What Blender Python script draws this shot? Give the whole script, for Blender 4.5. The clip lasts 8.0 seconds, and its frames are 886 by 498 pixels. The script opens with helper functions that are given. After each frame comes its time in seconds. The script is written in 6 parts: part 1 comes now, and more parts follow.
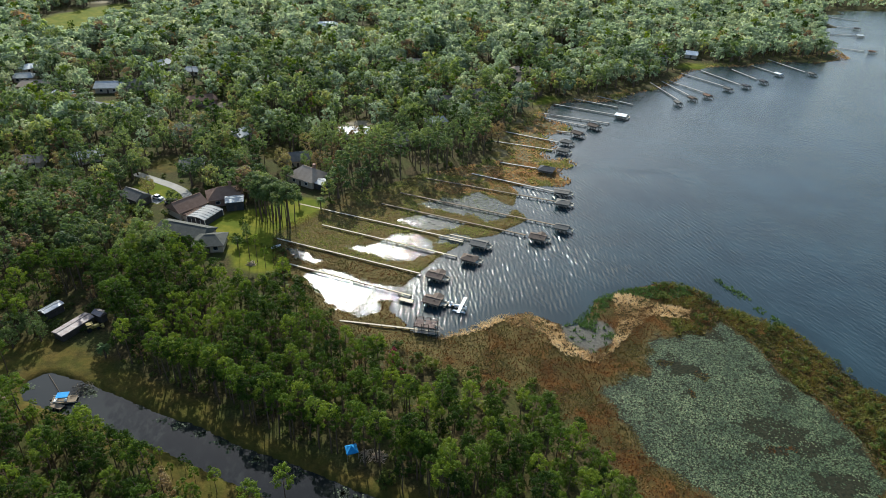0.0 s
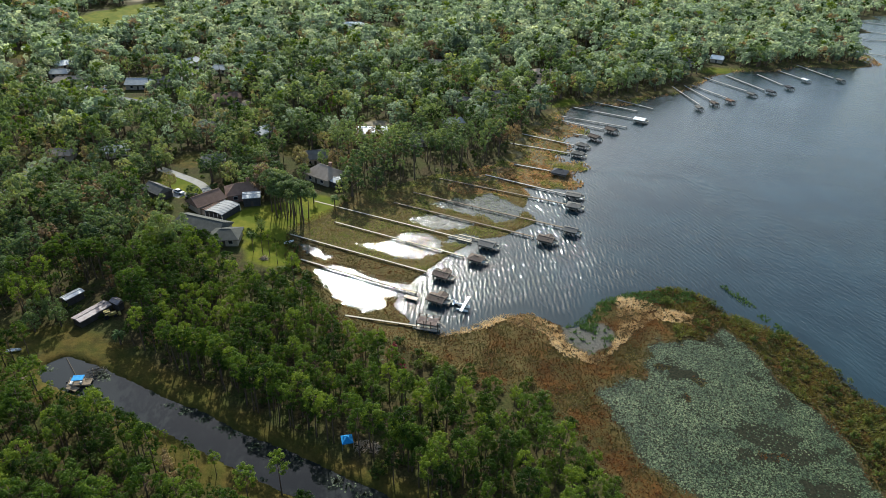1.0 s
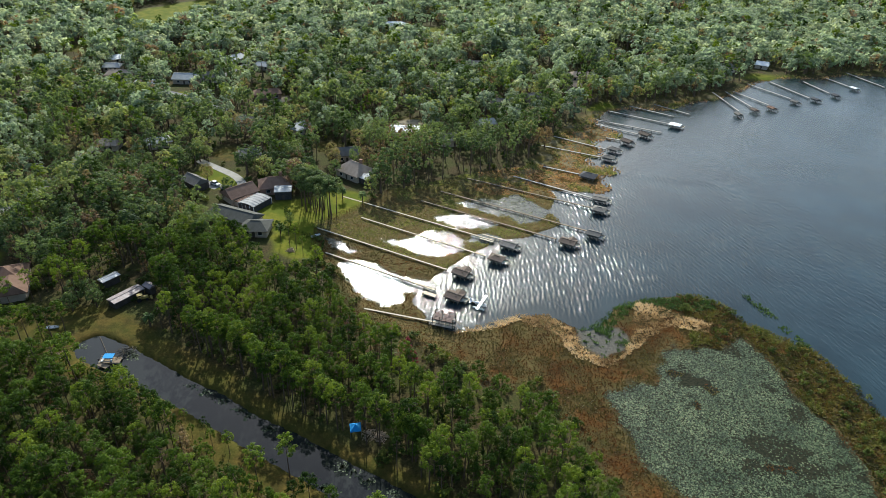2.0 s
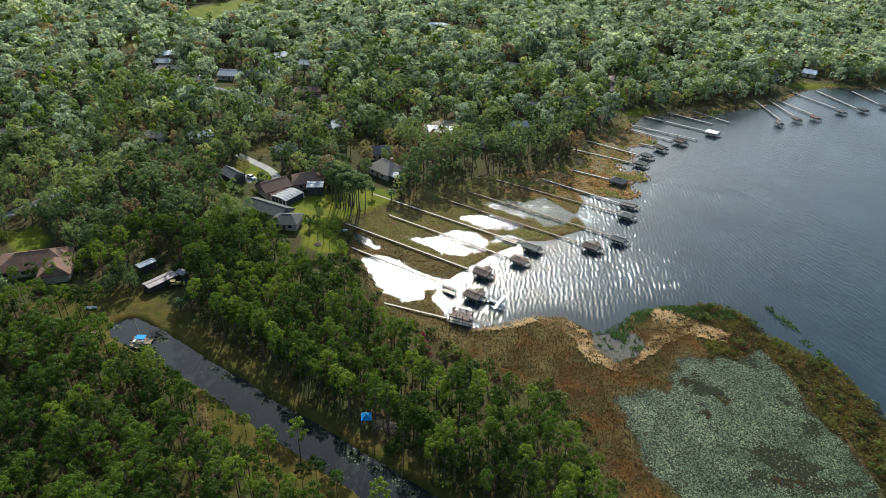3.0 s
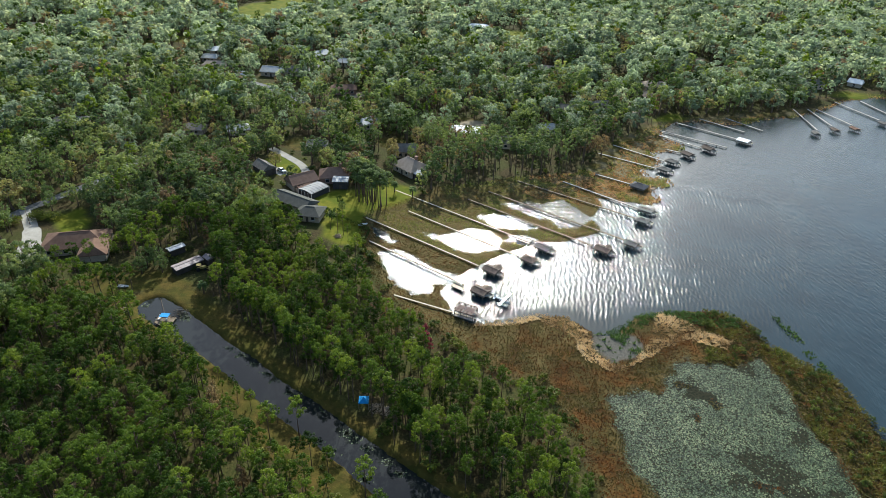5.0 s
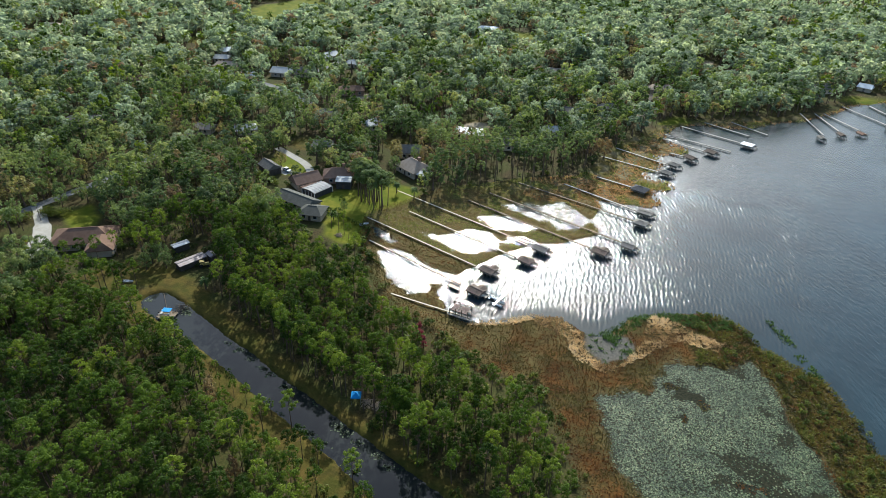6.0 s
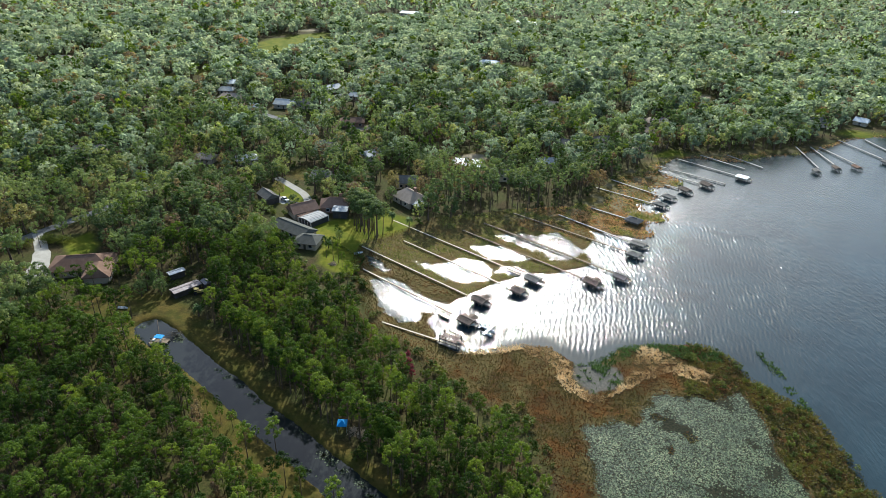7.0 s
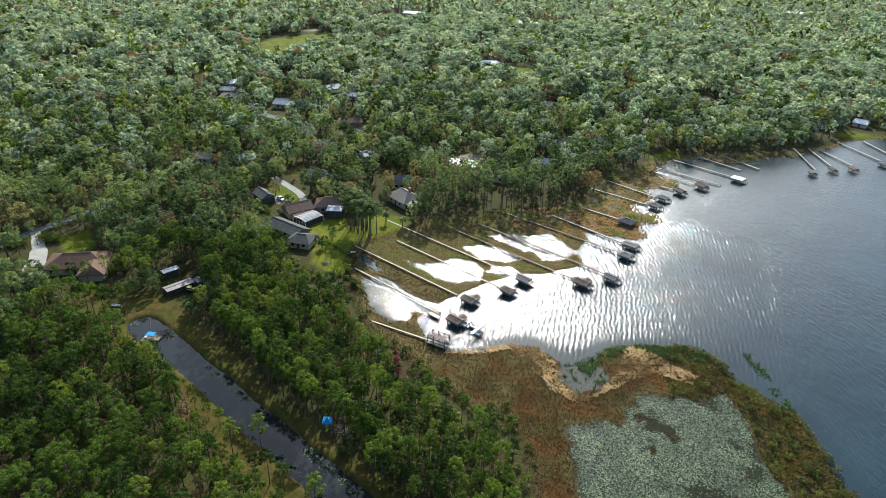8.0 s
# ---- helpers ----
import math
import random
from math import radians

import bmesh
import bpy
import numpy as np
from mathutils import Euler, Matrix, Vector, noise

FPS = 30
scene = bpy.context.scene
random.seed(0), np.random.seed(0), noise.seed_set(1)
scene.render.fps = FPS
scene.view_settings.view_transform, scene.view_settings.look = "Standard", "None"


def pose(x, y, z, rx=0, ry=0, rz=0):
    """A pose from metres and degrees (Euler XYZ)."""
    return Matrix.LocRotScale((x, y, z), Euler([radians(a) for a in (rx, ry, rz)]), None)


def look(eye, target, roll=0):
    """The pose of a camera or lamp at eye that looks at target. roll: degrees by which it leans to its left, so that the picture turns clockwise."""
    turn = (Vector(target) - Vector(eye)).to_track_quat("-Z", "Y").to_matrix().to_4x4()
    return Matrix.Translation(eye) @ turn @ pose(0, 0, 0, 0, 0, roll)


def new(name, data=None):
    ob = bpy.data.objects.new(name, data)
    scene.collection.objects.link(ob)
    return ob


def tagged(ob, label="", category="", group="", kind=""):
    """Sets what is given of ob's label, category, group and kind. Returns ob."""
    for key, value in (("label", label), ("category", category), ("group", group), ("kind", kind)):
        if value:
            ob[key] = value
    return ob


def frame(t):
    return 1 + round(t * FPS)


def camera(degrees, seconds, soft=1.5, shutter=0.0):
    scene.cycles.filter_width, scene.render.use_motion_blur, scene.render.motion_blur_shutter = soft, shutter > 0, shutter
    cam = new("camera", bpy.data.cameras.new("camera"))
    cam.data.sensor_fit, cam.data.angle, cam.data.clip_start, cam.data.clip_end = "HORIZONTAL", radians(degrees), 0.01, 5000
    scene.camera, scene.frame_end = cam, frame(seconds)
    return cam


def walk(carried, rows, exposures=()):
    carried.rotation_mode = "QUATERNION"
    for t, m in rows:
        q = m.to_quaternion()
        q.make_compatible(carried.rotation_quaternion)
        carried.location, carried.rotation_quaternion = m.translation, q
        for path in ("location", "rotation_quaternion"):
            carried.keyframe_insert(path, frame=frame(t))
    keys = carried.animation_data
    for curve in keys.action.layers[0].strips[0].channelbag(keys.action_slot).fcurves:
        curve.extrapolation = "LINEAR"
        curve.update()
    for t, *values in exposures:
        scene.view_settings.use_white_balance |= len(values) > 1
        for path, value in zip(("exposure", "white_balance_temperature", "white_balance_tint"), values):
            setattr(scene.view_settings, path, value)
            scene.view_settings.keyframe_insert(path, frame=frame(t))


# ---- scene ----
cam = camera(69.8, 8.0, 0.7)
PATH = [
    (0, (0.334, 0.053, 108.163), (0.326, 1.777, 107.148), 2.1),
    (0.5, (3.551, -1.398, 109.188), (3.513, 0.324, 108.171), 2.0),
    (1, (6.927, -2.989, 110.268), (6.833, -1.271, 109.25), 2.1),
    (1.5, (10.197, -4.22, 111.014), (10.043, -2.507, 109.993), 2.1),
    (3, (19.946, -7.934, 113.69), (19.6, -6.252, 112.663), 2.1),
    (3.5, (22.95, -8.861, 114.569), (22.561, -7.191, 113.54), 2.1),
    (4, (26.054, -9.87, 115.433), (25.627, -8.211, 114.402), 2.1),
    (4.5, (28.957, -10.724, 116.213), (28.501, -9.073, 115.181), 2.1),
    (6, (38.035, -12.746, 118.75), (37.513, -11.115, 117.717), 2.1),
    (6.5, (40.623, -12.938, 119.353), (40.081, -11.285, 118.366), 2.2),
    (7, (43.352, -13.017, 119.693), (42.793, -11.349, 118.742), 2.1),
    (7.5, (46.212, -12.785, 120.32), (45.642, -11.121, 119.368), 2.1),
    (8, (48.927, -12.534, 120.816), (48.35, -10.873, 119.863), 2.1),
]
walk(cam, [(t, look(eye, target, roll)) for t, eye, target, roll in PATH], [(0, 0.69, 6050, 4), (4, 0.76, 6000, 4), (8, 0.85, 5880, 4)])

# ---- light ----
SUN_UP, SUN_SIDE = 30.4, -13.8
world = bpy.data.worlds.new("sky")
scene.world = world
world.use_nodes = True
sky = world.node_tree.nodes.new("ShaderNodeTexSky")
sky.sky_type = "NISHITA"
sky.sun_disc = False
sky.sun_elevation, sky.sun_rotation = radians(SUN_UP), radians(SUN_SIDE)
sky.dust_density = 2.0
world.node_tree.links.new(sky.outputs[0], world.node_tree.nodes["Background"].inputs[0])
world.node_tree.nodes["Background"].inputs[1].default_value = 0.13
sun_data = bpy.data.lights.new("sun", "SUN")
sun_data.energy, sun_data.angle, sun_data.color = 4.2, radians(0.6), (1.0, 0.955, 0.86)
sun = new("sun", sun_data)
to_sun = Vector((math.sin(radians(SUN_SIDE)) * math.cos(radians(SUN_UP)), math.cos(radians(SUN_SIDE)) * math.cos(radians(SUN_UP)), math.sin(radians(SUN_UP))))
sun.matrix_world = look(to_sun * 600, (0, 0, 0))


# ---- materials ----
def node_material(name):
    mat = bpy.data.materials.new(name)
    mat.use_nodes = True
    nt = mat.node_tree
    nt.nodes.clear()
    out = nt.nodes.new("ShaderNodeOutputMaterial")
    return mat, nt, out


def add_node(nt, kind, **values):
    n = nt.nodes.new(kind)
    for key, value in values.items():
        if key.isdigit():
            n.inputs[int(key)].default_value = value
        else:
            n.inputs[key.replace("_", " ")].default_value = value
    return n


def ramp(nt, source, stops):
    r = nt.nodes.new("ShaderNodeValToRGB")
    while len(r.color_ramp.elements) < len(stops):
        r.color_ramp.elements.new(0.5)
    for e, (p, c) in zip(r.color_ramp.elements, stops):
        e.position, e.color = p, (*c, 1)
    nt.links.new(source, r.inputs[0])
    return r.outputs[0]


def mix(nt, fac, a, b, blend="MIX"):
    m = nt.nodes.new("ShaderNodeMix")
    m.data_type, m.blend_type = "RGBA", blend
    for sock, v in ((m.inputs[0], fac), (m.inputs[6], a), (m.inputs[7], b)):
        if isinstance(v, (int, float)):
            sock.default_value = v
        elif isinstance(v, tuple):
            sock.default_value = (*v, 1)
        else:
            nt.links.new(v, sock)
    return m.outputs[2]


def math_node(nt, op, a, b=0.0):
    m = nt.nodes.new("ShaderNodeMath")
    m.operation = op
    for sock, v in zip(m.inputs, (a, b)):
        if isinstance(v, (int, float)):
            sock.default_value = v
        else:
            nt.links.new(v, sock)
    return m.outputs[0]


def noise_tex(nt, scale, detail=3.0, rough=0.55, vector=None, stretch=None):
    n = add_node(nt, "ShaderNodeTexNoise", Scale=scale, Detail=detail, Roughness=rough)
    if vector is None:
        vector = nt.nodes.new("ShaderNodeTexCoord").outputs["Object"]
    if stretch:
        mp = nt.nodes.new("ShaderNodeMapping")
        mp.vector_type = "TEXTURE"
        mp.inputs["Scale"].default_value = tuple(1.0 / k for k in stretch[:3])
        if len(stretch) > 3:
            mp.inputs["Rotation"].default_value = (0, 0, radians(stretch[3]))
        nt.links.new(vector, mp.inputs[0])
        vector = mp.outputs[0]
    nt.links.new(vector, n.inputs["Vector"])
    return n.outputs[0]


def surface(name, dark, light, scale=1.5, rough=0.85, metal=0.0, fine=12.0, bump=0.25, stretch=None):
    """A painted or weathered surface: two colours mixed by coarse stains and fine grain."""
    mat, nt, out = node_material(name)
    p = nt.nodes.new("ShaderNodeBsdfPrincipled")
    coarse = noise_tex(nt, scale, 4.0, 0.6)
    grain = noise_tex(nt, fine, 3.0, 0.6, None, stretch)
    both = math_node(nt, "ADD", math_node(nt, "MULTIPLY", coarse, 0.6), math_node(nt, "MULTIPLY", grain, 0.4))
    col = ramp(nt, both, [(0.32, dark), (0.68, light)])
    ran = nt.nodes.new("ShaderNodeObjectInfo").outputs["Random"]
    col = mix(nt, math_node(nt, "MULTIPLY", ran, 0.25), col, dark)
    nt.links.new(col, p.inputs["Base Color"])
    p.inputs["Roughness"].default_value, p.inputs["Metallic"].default_value = rough, metal
    p.inputs["Specular IOR Level"].default_value = 0.5 if rough < 0.7 else 0.15
    b = add_node(nt, "ShaderNodeBump", Strength=bump, Distance=0.03)
    nt.links.new(both, b.inputs["Height"])
    nt.links.new(b.outputs[0], p.inputs["Normal"])
    nt.links.new(p.outputs[0], out.inputs[0])
    return mat


def foliage(name, stops, clear=0.35, glow=(1.05, 1.0, 0.48), alone=True, gloss=0.25, speck=0.38):
    """Leaves and needles: each leaf and each plant varies in colour; light passes through in part."""
    mat, nt, out = node_material(name)
    isl = nt.nodes.new("ShaderNodeNewGeometry").outputs["Random Per Island"]
    ran = nt.nodes.new("ShaderNodeObjectInfo").outputs["Random"]
    tint = nt.nodes.new("ShaderNodeAttribute")
    tint.attribute_name = "tint"
    tree = math_node(nt, "FRACT", math_node(nt, "ADD", ran, tint.outputs["Fac"])) if alone else tint.outputs["Fac"]
    both = math_node(nt, "ADD", math_node(nt, "MULTIPLY", tree, 1.0 - speck), math_node(nt, "MULTIPLY", isl, speck))
    col = ramp(nt, both, stops)
    d = nt.nodes.new("ShaderNodeBsdfDiffuse")
    t = nt.nodes.new("ShaderNodeBsdfTranslucent")
    shine = add_node(nt, "ShaderNodeBsdfGlossy", Roughness=0.8)
    edge = add_node(nt, "ShaderNodeLayerWeight", Blend=0.5).outputs["Facing"]
    wax = math_node(nt, "ADD", math_node(nt, "MULTIPLY", math_node(nt, "POWER", edge, 4.0), 0.5 * gloss), 0.02 * gloss)
    nt.links.new(col, d.inputs[0])
    warm = mix(nt, 1.0, col, tuple(2.5 * clear * g for g in glow), "MULTIPLY")
    nt.links.new(warm, t.inputs[0])
    m = nt.nodes.new("ShaderNodeAddShader")
    nt.links.new(d.outputs[0], m.inputs[0])
    nt.links.new(t.outputs[0], m.inputs[1])
    m2 = nt.nodes.new("ShaderNodeMixShader")
    nt.links.new(wax, m2.inputs[0])
    nt.links.new(m.outputs[0], m2.inputs[1])
    nt.links.new(shine.outputs[0], m2.inputs[2])
    nt.links.new(m2.outputs[0], out.inputs[0])
    return mat


def water_material(name, deep, wave, ripple, rough):
    mat, nt, out = node_material(name)
    p = nt.nodes.new("ShaderNodeBsdfPrincipled")
    p.inputs["IOR"].default_value = 1.333
    cloudy = noise_tex(nt, 0.05, 3.0)
    nt.links.new(ramp(nt, cloudy, [(0.35, deep), (0.7, tuple(c * 1.6 for c in deep))]), p.inputs["Base Color"])
    big = noise_tex(nt, 1.0, 2.5, 0.5, None, (1.05, 0.30, 1.0, 18))
    small = noise_tex(nt, 1.0, 2.0, 0.5, None, (3.6, 1.5, 1.0, 19))
    gust = ramp(nt, noise_tex(nt, 0.022, 2.0), [(0.3, (0.6, 0.6, 0.6)), (0.65, (1.0, 1.0, 1.0))])
    waves = nt.nodes.new("ShaderNodeAttribute")
    waves.attribute_name = "waves"
    flat = math_node(nt, "SUBTRACT", 1.0, waves.outputs["Fac"])
    nt.links.new(math_node(nt, "ADD", math_node(nt, "MULTIPLY", flat, wave * 0.24), rough), p.inputs["Roughness"])
    h = math_node(nt, "ADD", math_node(nt, "MULTIPLY", math_node(nt, "MULTIPLY", big, flat), wave), math_node(nt, "MULTIPLY", small, ripple))
    still = nt.nodes.new("ShaderNodeAttribute")
    still.attribute_name = "calm"
    h = math_node(nt, "MULTIPLY", h, math_node(nt, "SUBTRACT", 1.0, math_node(nt, "MULTIPLY", still.outputs["Fac"], 0.75)))
    h = math_node(nt, "MULTIPLY", h, gust)
    b = add_node(nt, "ShaderNodeBump", Strength=1.0, Distance=1.0)
    nt.links.new(h, b.inputs["Height"])
    nt.links.new(b.outputs[0], p.inputs["Normal"])
    nt.links.new(p.outputs[0], out.inputs[0])
    return mat


WATER = water_material("lake_water", (0.012, 0.024, 0.029), 0.30, 0.085, 0.052)
CANAL = water_material("canal_water", (0.014, 0.016, 0.015), 0.005, 0.003, 0.02)
PINE = foliage("pine_needles", [(0.05, (0.008, 0.018, 0.003)), (0.3, (0.020, 0.037, 0.005)), (0.6, (0.043, 0.069, 0.009)), (0.92, (0.098, 0.124, 0.016))], 0.44, (1.0, 1.0, 0.35), True, 0.15, 0.24)
HARDWOOD = foliage("autumn_hardwood_leaves", [(0.05, (0.075, 0.055, 0.035)), (0.3, (0.125, 0.085, 0.050)), (0.55, (0.16, 0.11, 0.055)), (0.75, (0.14, 0.135, 0.05)), (0.95, (0.20, 0.19, 0.06))], 0.4, (1.0, 0.95, 0.7))
OAK = foliage("oak_leaves", [(0.05, (0.024, 0.038, 0.014)), (0.3, (0.054, 0.078, 0.028)), (0.6, (0.094, 0.122, 0.042)), (0.8, (0.124, 0.150, 0.051)), (0.97, (0.180, 0.170, 0.058))], 0.46, (1.0, 1.0, 0.6), True, 0.3, 0.22)
# same pine shapes past the shore, distance haze put into a greyer needle colour
HAZED_PINE = foliage("hazed_pine_needles", [(0.08, (0.028, 0.044, 0.015)), (0.4, (0.058, 0.082, 0.028)), (0.7, (0.090, 0.116, 0.040)), (0.95, (0.135, 0.152, 0.052))], 0.46, (1.0, 1.0, 0.6), True, 0.35, 0.22)
# oak-shaped far trees: haze is painted in as lighter, greyer leaf colour
HAZED_OAK = foliage("hazed_oak_leaves", [(0.05, (0.070, 0.090, 0.055)), (0.35, (0.106, 0.134, 0.080)), (0.7, (0.138, 0.168, 0.100)), (0.97, (0.182, 0.194, 0.112))], 0.6, (1.0, 1.0, 0.85), True, 0.5, 0.10)
CYPRESS = foliage("cypress_needles", [(0.1, (0.10, 0.06, 0.03)), (0.5, (0.15, 0.095, 0.045)), (0.9, (0.17, 0.14, 0.06))], 0.3, (1.0, 0.9, 0.7))
MAPLE = foliage("red_maple_leaves", [(0.1, (0.09, 0.018, 0.022)), (0.9, (0.19, 0.045, 0.055))], 0.3, (1.0, 0.8, 0.8))
PALM = foliage("palm_fronds", [(0.1, (0.06, 0.09, 0.03)), (0.9, (0.14, 0.17, 0.06))], 0.3)
SHRUB = foliage("shrub_leaves", [(0.1, (0.022, 0.036, 0.008)), (0.6, (0.055, 0.075, 0.015)), (0.95, (0.10, 0.105, 0.02))], 0.3)
BARK = surface("pine_bark", (0.07, 0.045, 0.03), (0.19, 0.14, 0.10), 2.0, 0.95, 0.0, 9.0, 0.6)
DRY = (1.0, 0.95, 0.8)
SEDGE = foliage("brown_sedge", [(0.05, (0.075, 0.058, 0.022)), (0.22, (0.150, 0.095, 0.036)), (0.40, (0.110, 0.112, 0.030)), (0.56, (0.190, 0.160, 0.058)), (0.72, (0.125, 0.145, 0.036)), (0.86, (0.165, 0.170, 0.046)), (0.97, (0.30, 0.25, 0.10))], 0.42, DRY, False, 0.3, 0.16)
SHORE_SEDGE = foliage("orange_sedge", [(0.05, (0.085, 0.062, 0.022)), (0.3, (0.24, 0.135, 0.055)), (0.5, (0.36, 0.22, 0.11)), (0.68, (0.27, 0.21, 0.075)), (0.85, (0.14, 0.165, 0.035)), (0.97, (0.075, 0.11, 0.025))], 0.34, DRY, False, 0.3, 0.16)
RUST = foliage("rust_marsh_grass", [(0.08, (0.016, 0.011, 0.005)), (0.24, (0.070, 0.026, 0.007)), (0.38, (0.105, 0.042, 0.010)), (0.52, (0.040, 0.036, 0.010)), (0.66, (0.080, 0.058, 0.018)), (0.8, (0.050, 0.052, 0.014)), (0.95, (0.21, 0.145, 0.06))], 0.36, DRY, False, 0.3, 0.16)
TAN = foliage("tan_reeds", [(0.1, (0.13, 0.080, 0.034)), (0.35, (0.30, 0.205, 0.098)), (0.65, (0.44, 0.325, 0.175)), (0.95, (0.52, 0.42, 0.26))], 0.26, DRY, False, 0.3, 0.16)
GREENREED = foliage("green_reeds", [(0.1, (0.028, 0.055, 0.016)), (0.9, (0.07, 0.115, 0.03))], 0.3)
OLIVE = foliage("olive_shrub_leaves", [(0.1, (0.032, 0.030, 0.009)), (0.35, (0.060, 0.060, 0.013)), (0.6, (0.10, 0.072, 0.016)), (0.8, (0.075, 0.085, 0.016)), (0.97, (0.165, 0.14, 0.032))], 0.36, DRY, False, 0.3, 0.16)


def pad_material():
    mat, nt, out = node_material("lily_pads")
    p = nt.nodes.new("ShaderNodeBsdfPrincipled")
    isl = nt.nodes.new("ShaderNodeNewGeometry").outputs["Random Per Island"]
    patch = nt.nodes.new("ShaderNodeMix")
    nt.links.new(ramp(nt, isl, [(0.0, (0.008, 0.018, 0.007)), (0.3, (0.034, 0.058, 0.023)), (0.65, (0.084, 0.118, 0.054)), (1.0, (0.195, 0.220, 0.118))]), patch.inputs[6])
    patch.data_type, patch.blend_type = "RGBA", "MULTIPLY"
    patch.inputs[0].default_value = 1.0
    nt.links.new(ramp(nt, noise_tex(nt, 0.11, 3.0), [(0.35, (0.40, 0.48, 0.40)), (0.65, (0.98, 0.96, 0.90))]), patch.inputs[7])
    nt.links.new(patch.outputs[2], p.inputs["Base Color"])
    p.inputs["Roughness"].default_value = 0.6
    p.inputs["Specular IOR Level"].default_value = 0.24
    nt.links.new(p.outputs[0], out.inputs[0])
    return mat


PADS = pad_material()


def ground_material():
    mat, nt, out = node_material("ground")
    p = nt.nodes.new("ShaderNodeBsdfPrincipled")
    p.inputs["Roughness"].default_value = 0.95
    p.inputs["Specular IOR Level"].default_value = 0.05
    fine = noise_tex(nt, 1.6, 4.0, 0.65)
    mid = noise_tex(nt, 0.12, 4.0, 0.6)
    patch = noise_tex(nt, 0.38, 5.0, 0.62)
    speck = ramp(nt, fine, [(0.35, (0, 0, 0)), (0.65, (1, 1, 1))])
    broad = ramp(nt, mid, [(0.40, (0, 0, 0)), (0.60, (1, 1, 1))])
    blotch = ramp(nt, patch, [(0.40, (0, 0, 0)), (0.60, (1, 1, 1))])
    floor = mix(nt, speck, (0.026, 0.022, 0.010), (0.084, 0.062, 0.028))
    floor = mix(nt, math_node(nt, "MULTIPLY", broad, 0.8), floor, mix(nt, speck, (0.036, 0.044, 0.012), (0.070, 0.074, 0.022)))
    lawn = mix(nt, broad, (0.090, 0.112, 0.010), (0.160, 0.155, 0.018))
    lawn = mix(nt, math_node(nt, "MULTIPLY", blotch, 0.5), lawn, (0.075, 0.095, 0.008))
    marsh = mix(nt, speck, (0.062, 0.044, 0.018), (0.165, 0.118, 0.046))
    marsh = mix(nt, math_node(nt, "MULTIPLY", blotch, 0.6), marsh, (0.085, 0.076, 0.024))
    rust = mix(nt, speck, (0.016, 0.009, 0.004), (0.080, 0.036, 0.010))
    rust = mix(nt, math_node(nt, "MULTIPLY", broad, 0.65), rust, mix(nt, speck, (0.040, 0.036, 0.012), (0.135, 0.105, 0.036)))
    rust = mix(nt, math_node(nt, "MULTIPLY", blotch, 0.45), rust, (0.052, 0.042, 0.014))
    drift = noise_tex(nt, 0.085, 5.0, 0.65)
    rust = mix(nt, ramp(nt, drift, [(0.50, (0, 0, 0)), (0.62, (0.8, 0.8, 0.8))]), rust, mix(nt, speck, (0.054, 0.024, 0.007), (0.140, 0.064, 0.018)))
    rust = mix(nt, ramp(nt, drift, [(0.34, (0.8, 0.8, 0.8)), (0.46, (0, 0, 0))]), rust, mix(nt, speck, (0.016, 0.016, 0.006), (0.060, 0.062, 0.018)))
    dry = mix(nt, blotch, (0.054, 0.046, 0.010), (0.125, 0.088, 0.020))
    dry = mix(nt, math_node(nt, "MULTIPLY", broad, 0.6), dry, (0.055, 0.060, 0.009))
    bed = mix(nt, speck, (0.012, 0.015, 0.010), (0.036, 0.034, 0.020))
    mud = mix(nt, speck, (0.075, 0.070, 0.060), (0.13, 0.12, 0.10))
    sand = mix(nt, fine, (0.36, 0.29, 0.21), (0.55, 0.47, 0.36))

    def mask(name):
        a = nt.nodes.new("ShaderNodeAttribute")
        a.attribute_name = name
        return a.outputs["Fac"]

    col = floor
    for name, layer in (("lawn", lawn), ("marsh", marsh), ("rust", rust), ("dry", dry), ("bed", bed), ("mud", mud), ("sand", sand)):
        col = mix(nt, mask(name), col, layer)
    nt.links.new(col, p.inputs["Base Color"])
    b = add_node(nt, "ShaderNodeBump", Strength=0.5, Distance=0.2)
    nt.links.new(fine, b.inputs["Height"])
    nt.links.new(b.outputs[0], p.inputs["Normal"])
    nt.links.new(p.outputs[0], out.inputs[0])
    return mat


GROUND = ground_material()
BROWN_WOOD = surface("brown_wood", (0.15, 0.11, 0.075), (0.31, 0.245, 0.17), 0.8, 0.85, 0.0, 7.0, 0.3)
RED_WOOD = surface("reddish_brown_wood", (0.12, 0.080, 0.066), (0.25, 0.185, 0.155), 0.9, 0.85, 0.0, 7.0, 0.3)
WOOD = surface("weathered_wood", (0.17, 0.145, 0.115), (0.36, 0.32, 0.265), 0.8, 0.85, 0.0, 7.0, 0.3)
PALE_WOOD = surface("pale_wood", (0.38, 0.32, 0.23), (0.62, 0.54, 0.41), 0.8, 0.85, 0.0, 7.0, 0.3)
POST = surface("dark_post", (0.07, 0.055, 0.04), (0.18, 0.15, 0.11), 2.0, 0.9)
SHINGLE = surface("brown_shingles", (0.075, 0.056, 0.044), (0.155, 0.118, 0.092), 0.7, 0.9, 0.0, 5.0, 0.5)
GREY_SHINGLE = surface("grey_shingles", (0.095, 0.088, 0.078), (0.195, 0.182, 0.16), 0.7, 0.9, 0.0, 5.0, 0.5)
TAN_SHINGLE = surface("tan_shingles", (0.26, 0.20, 0.15), (0.42, 0.34, 0.265), 0.7, 0.9, 0.0, 5.0, 0.5)
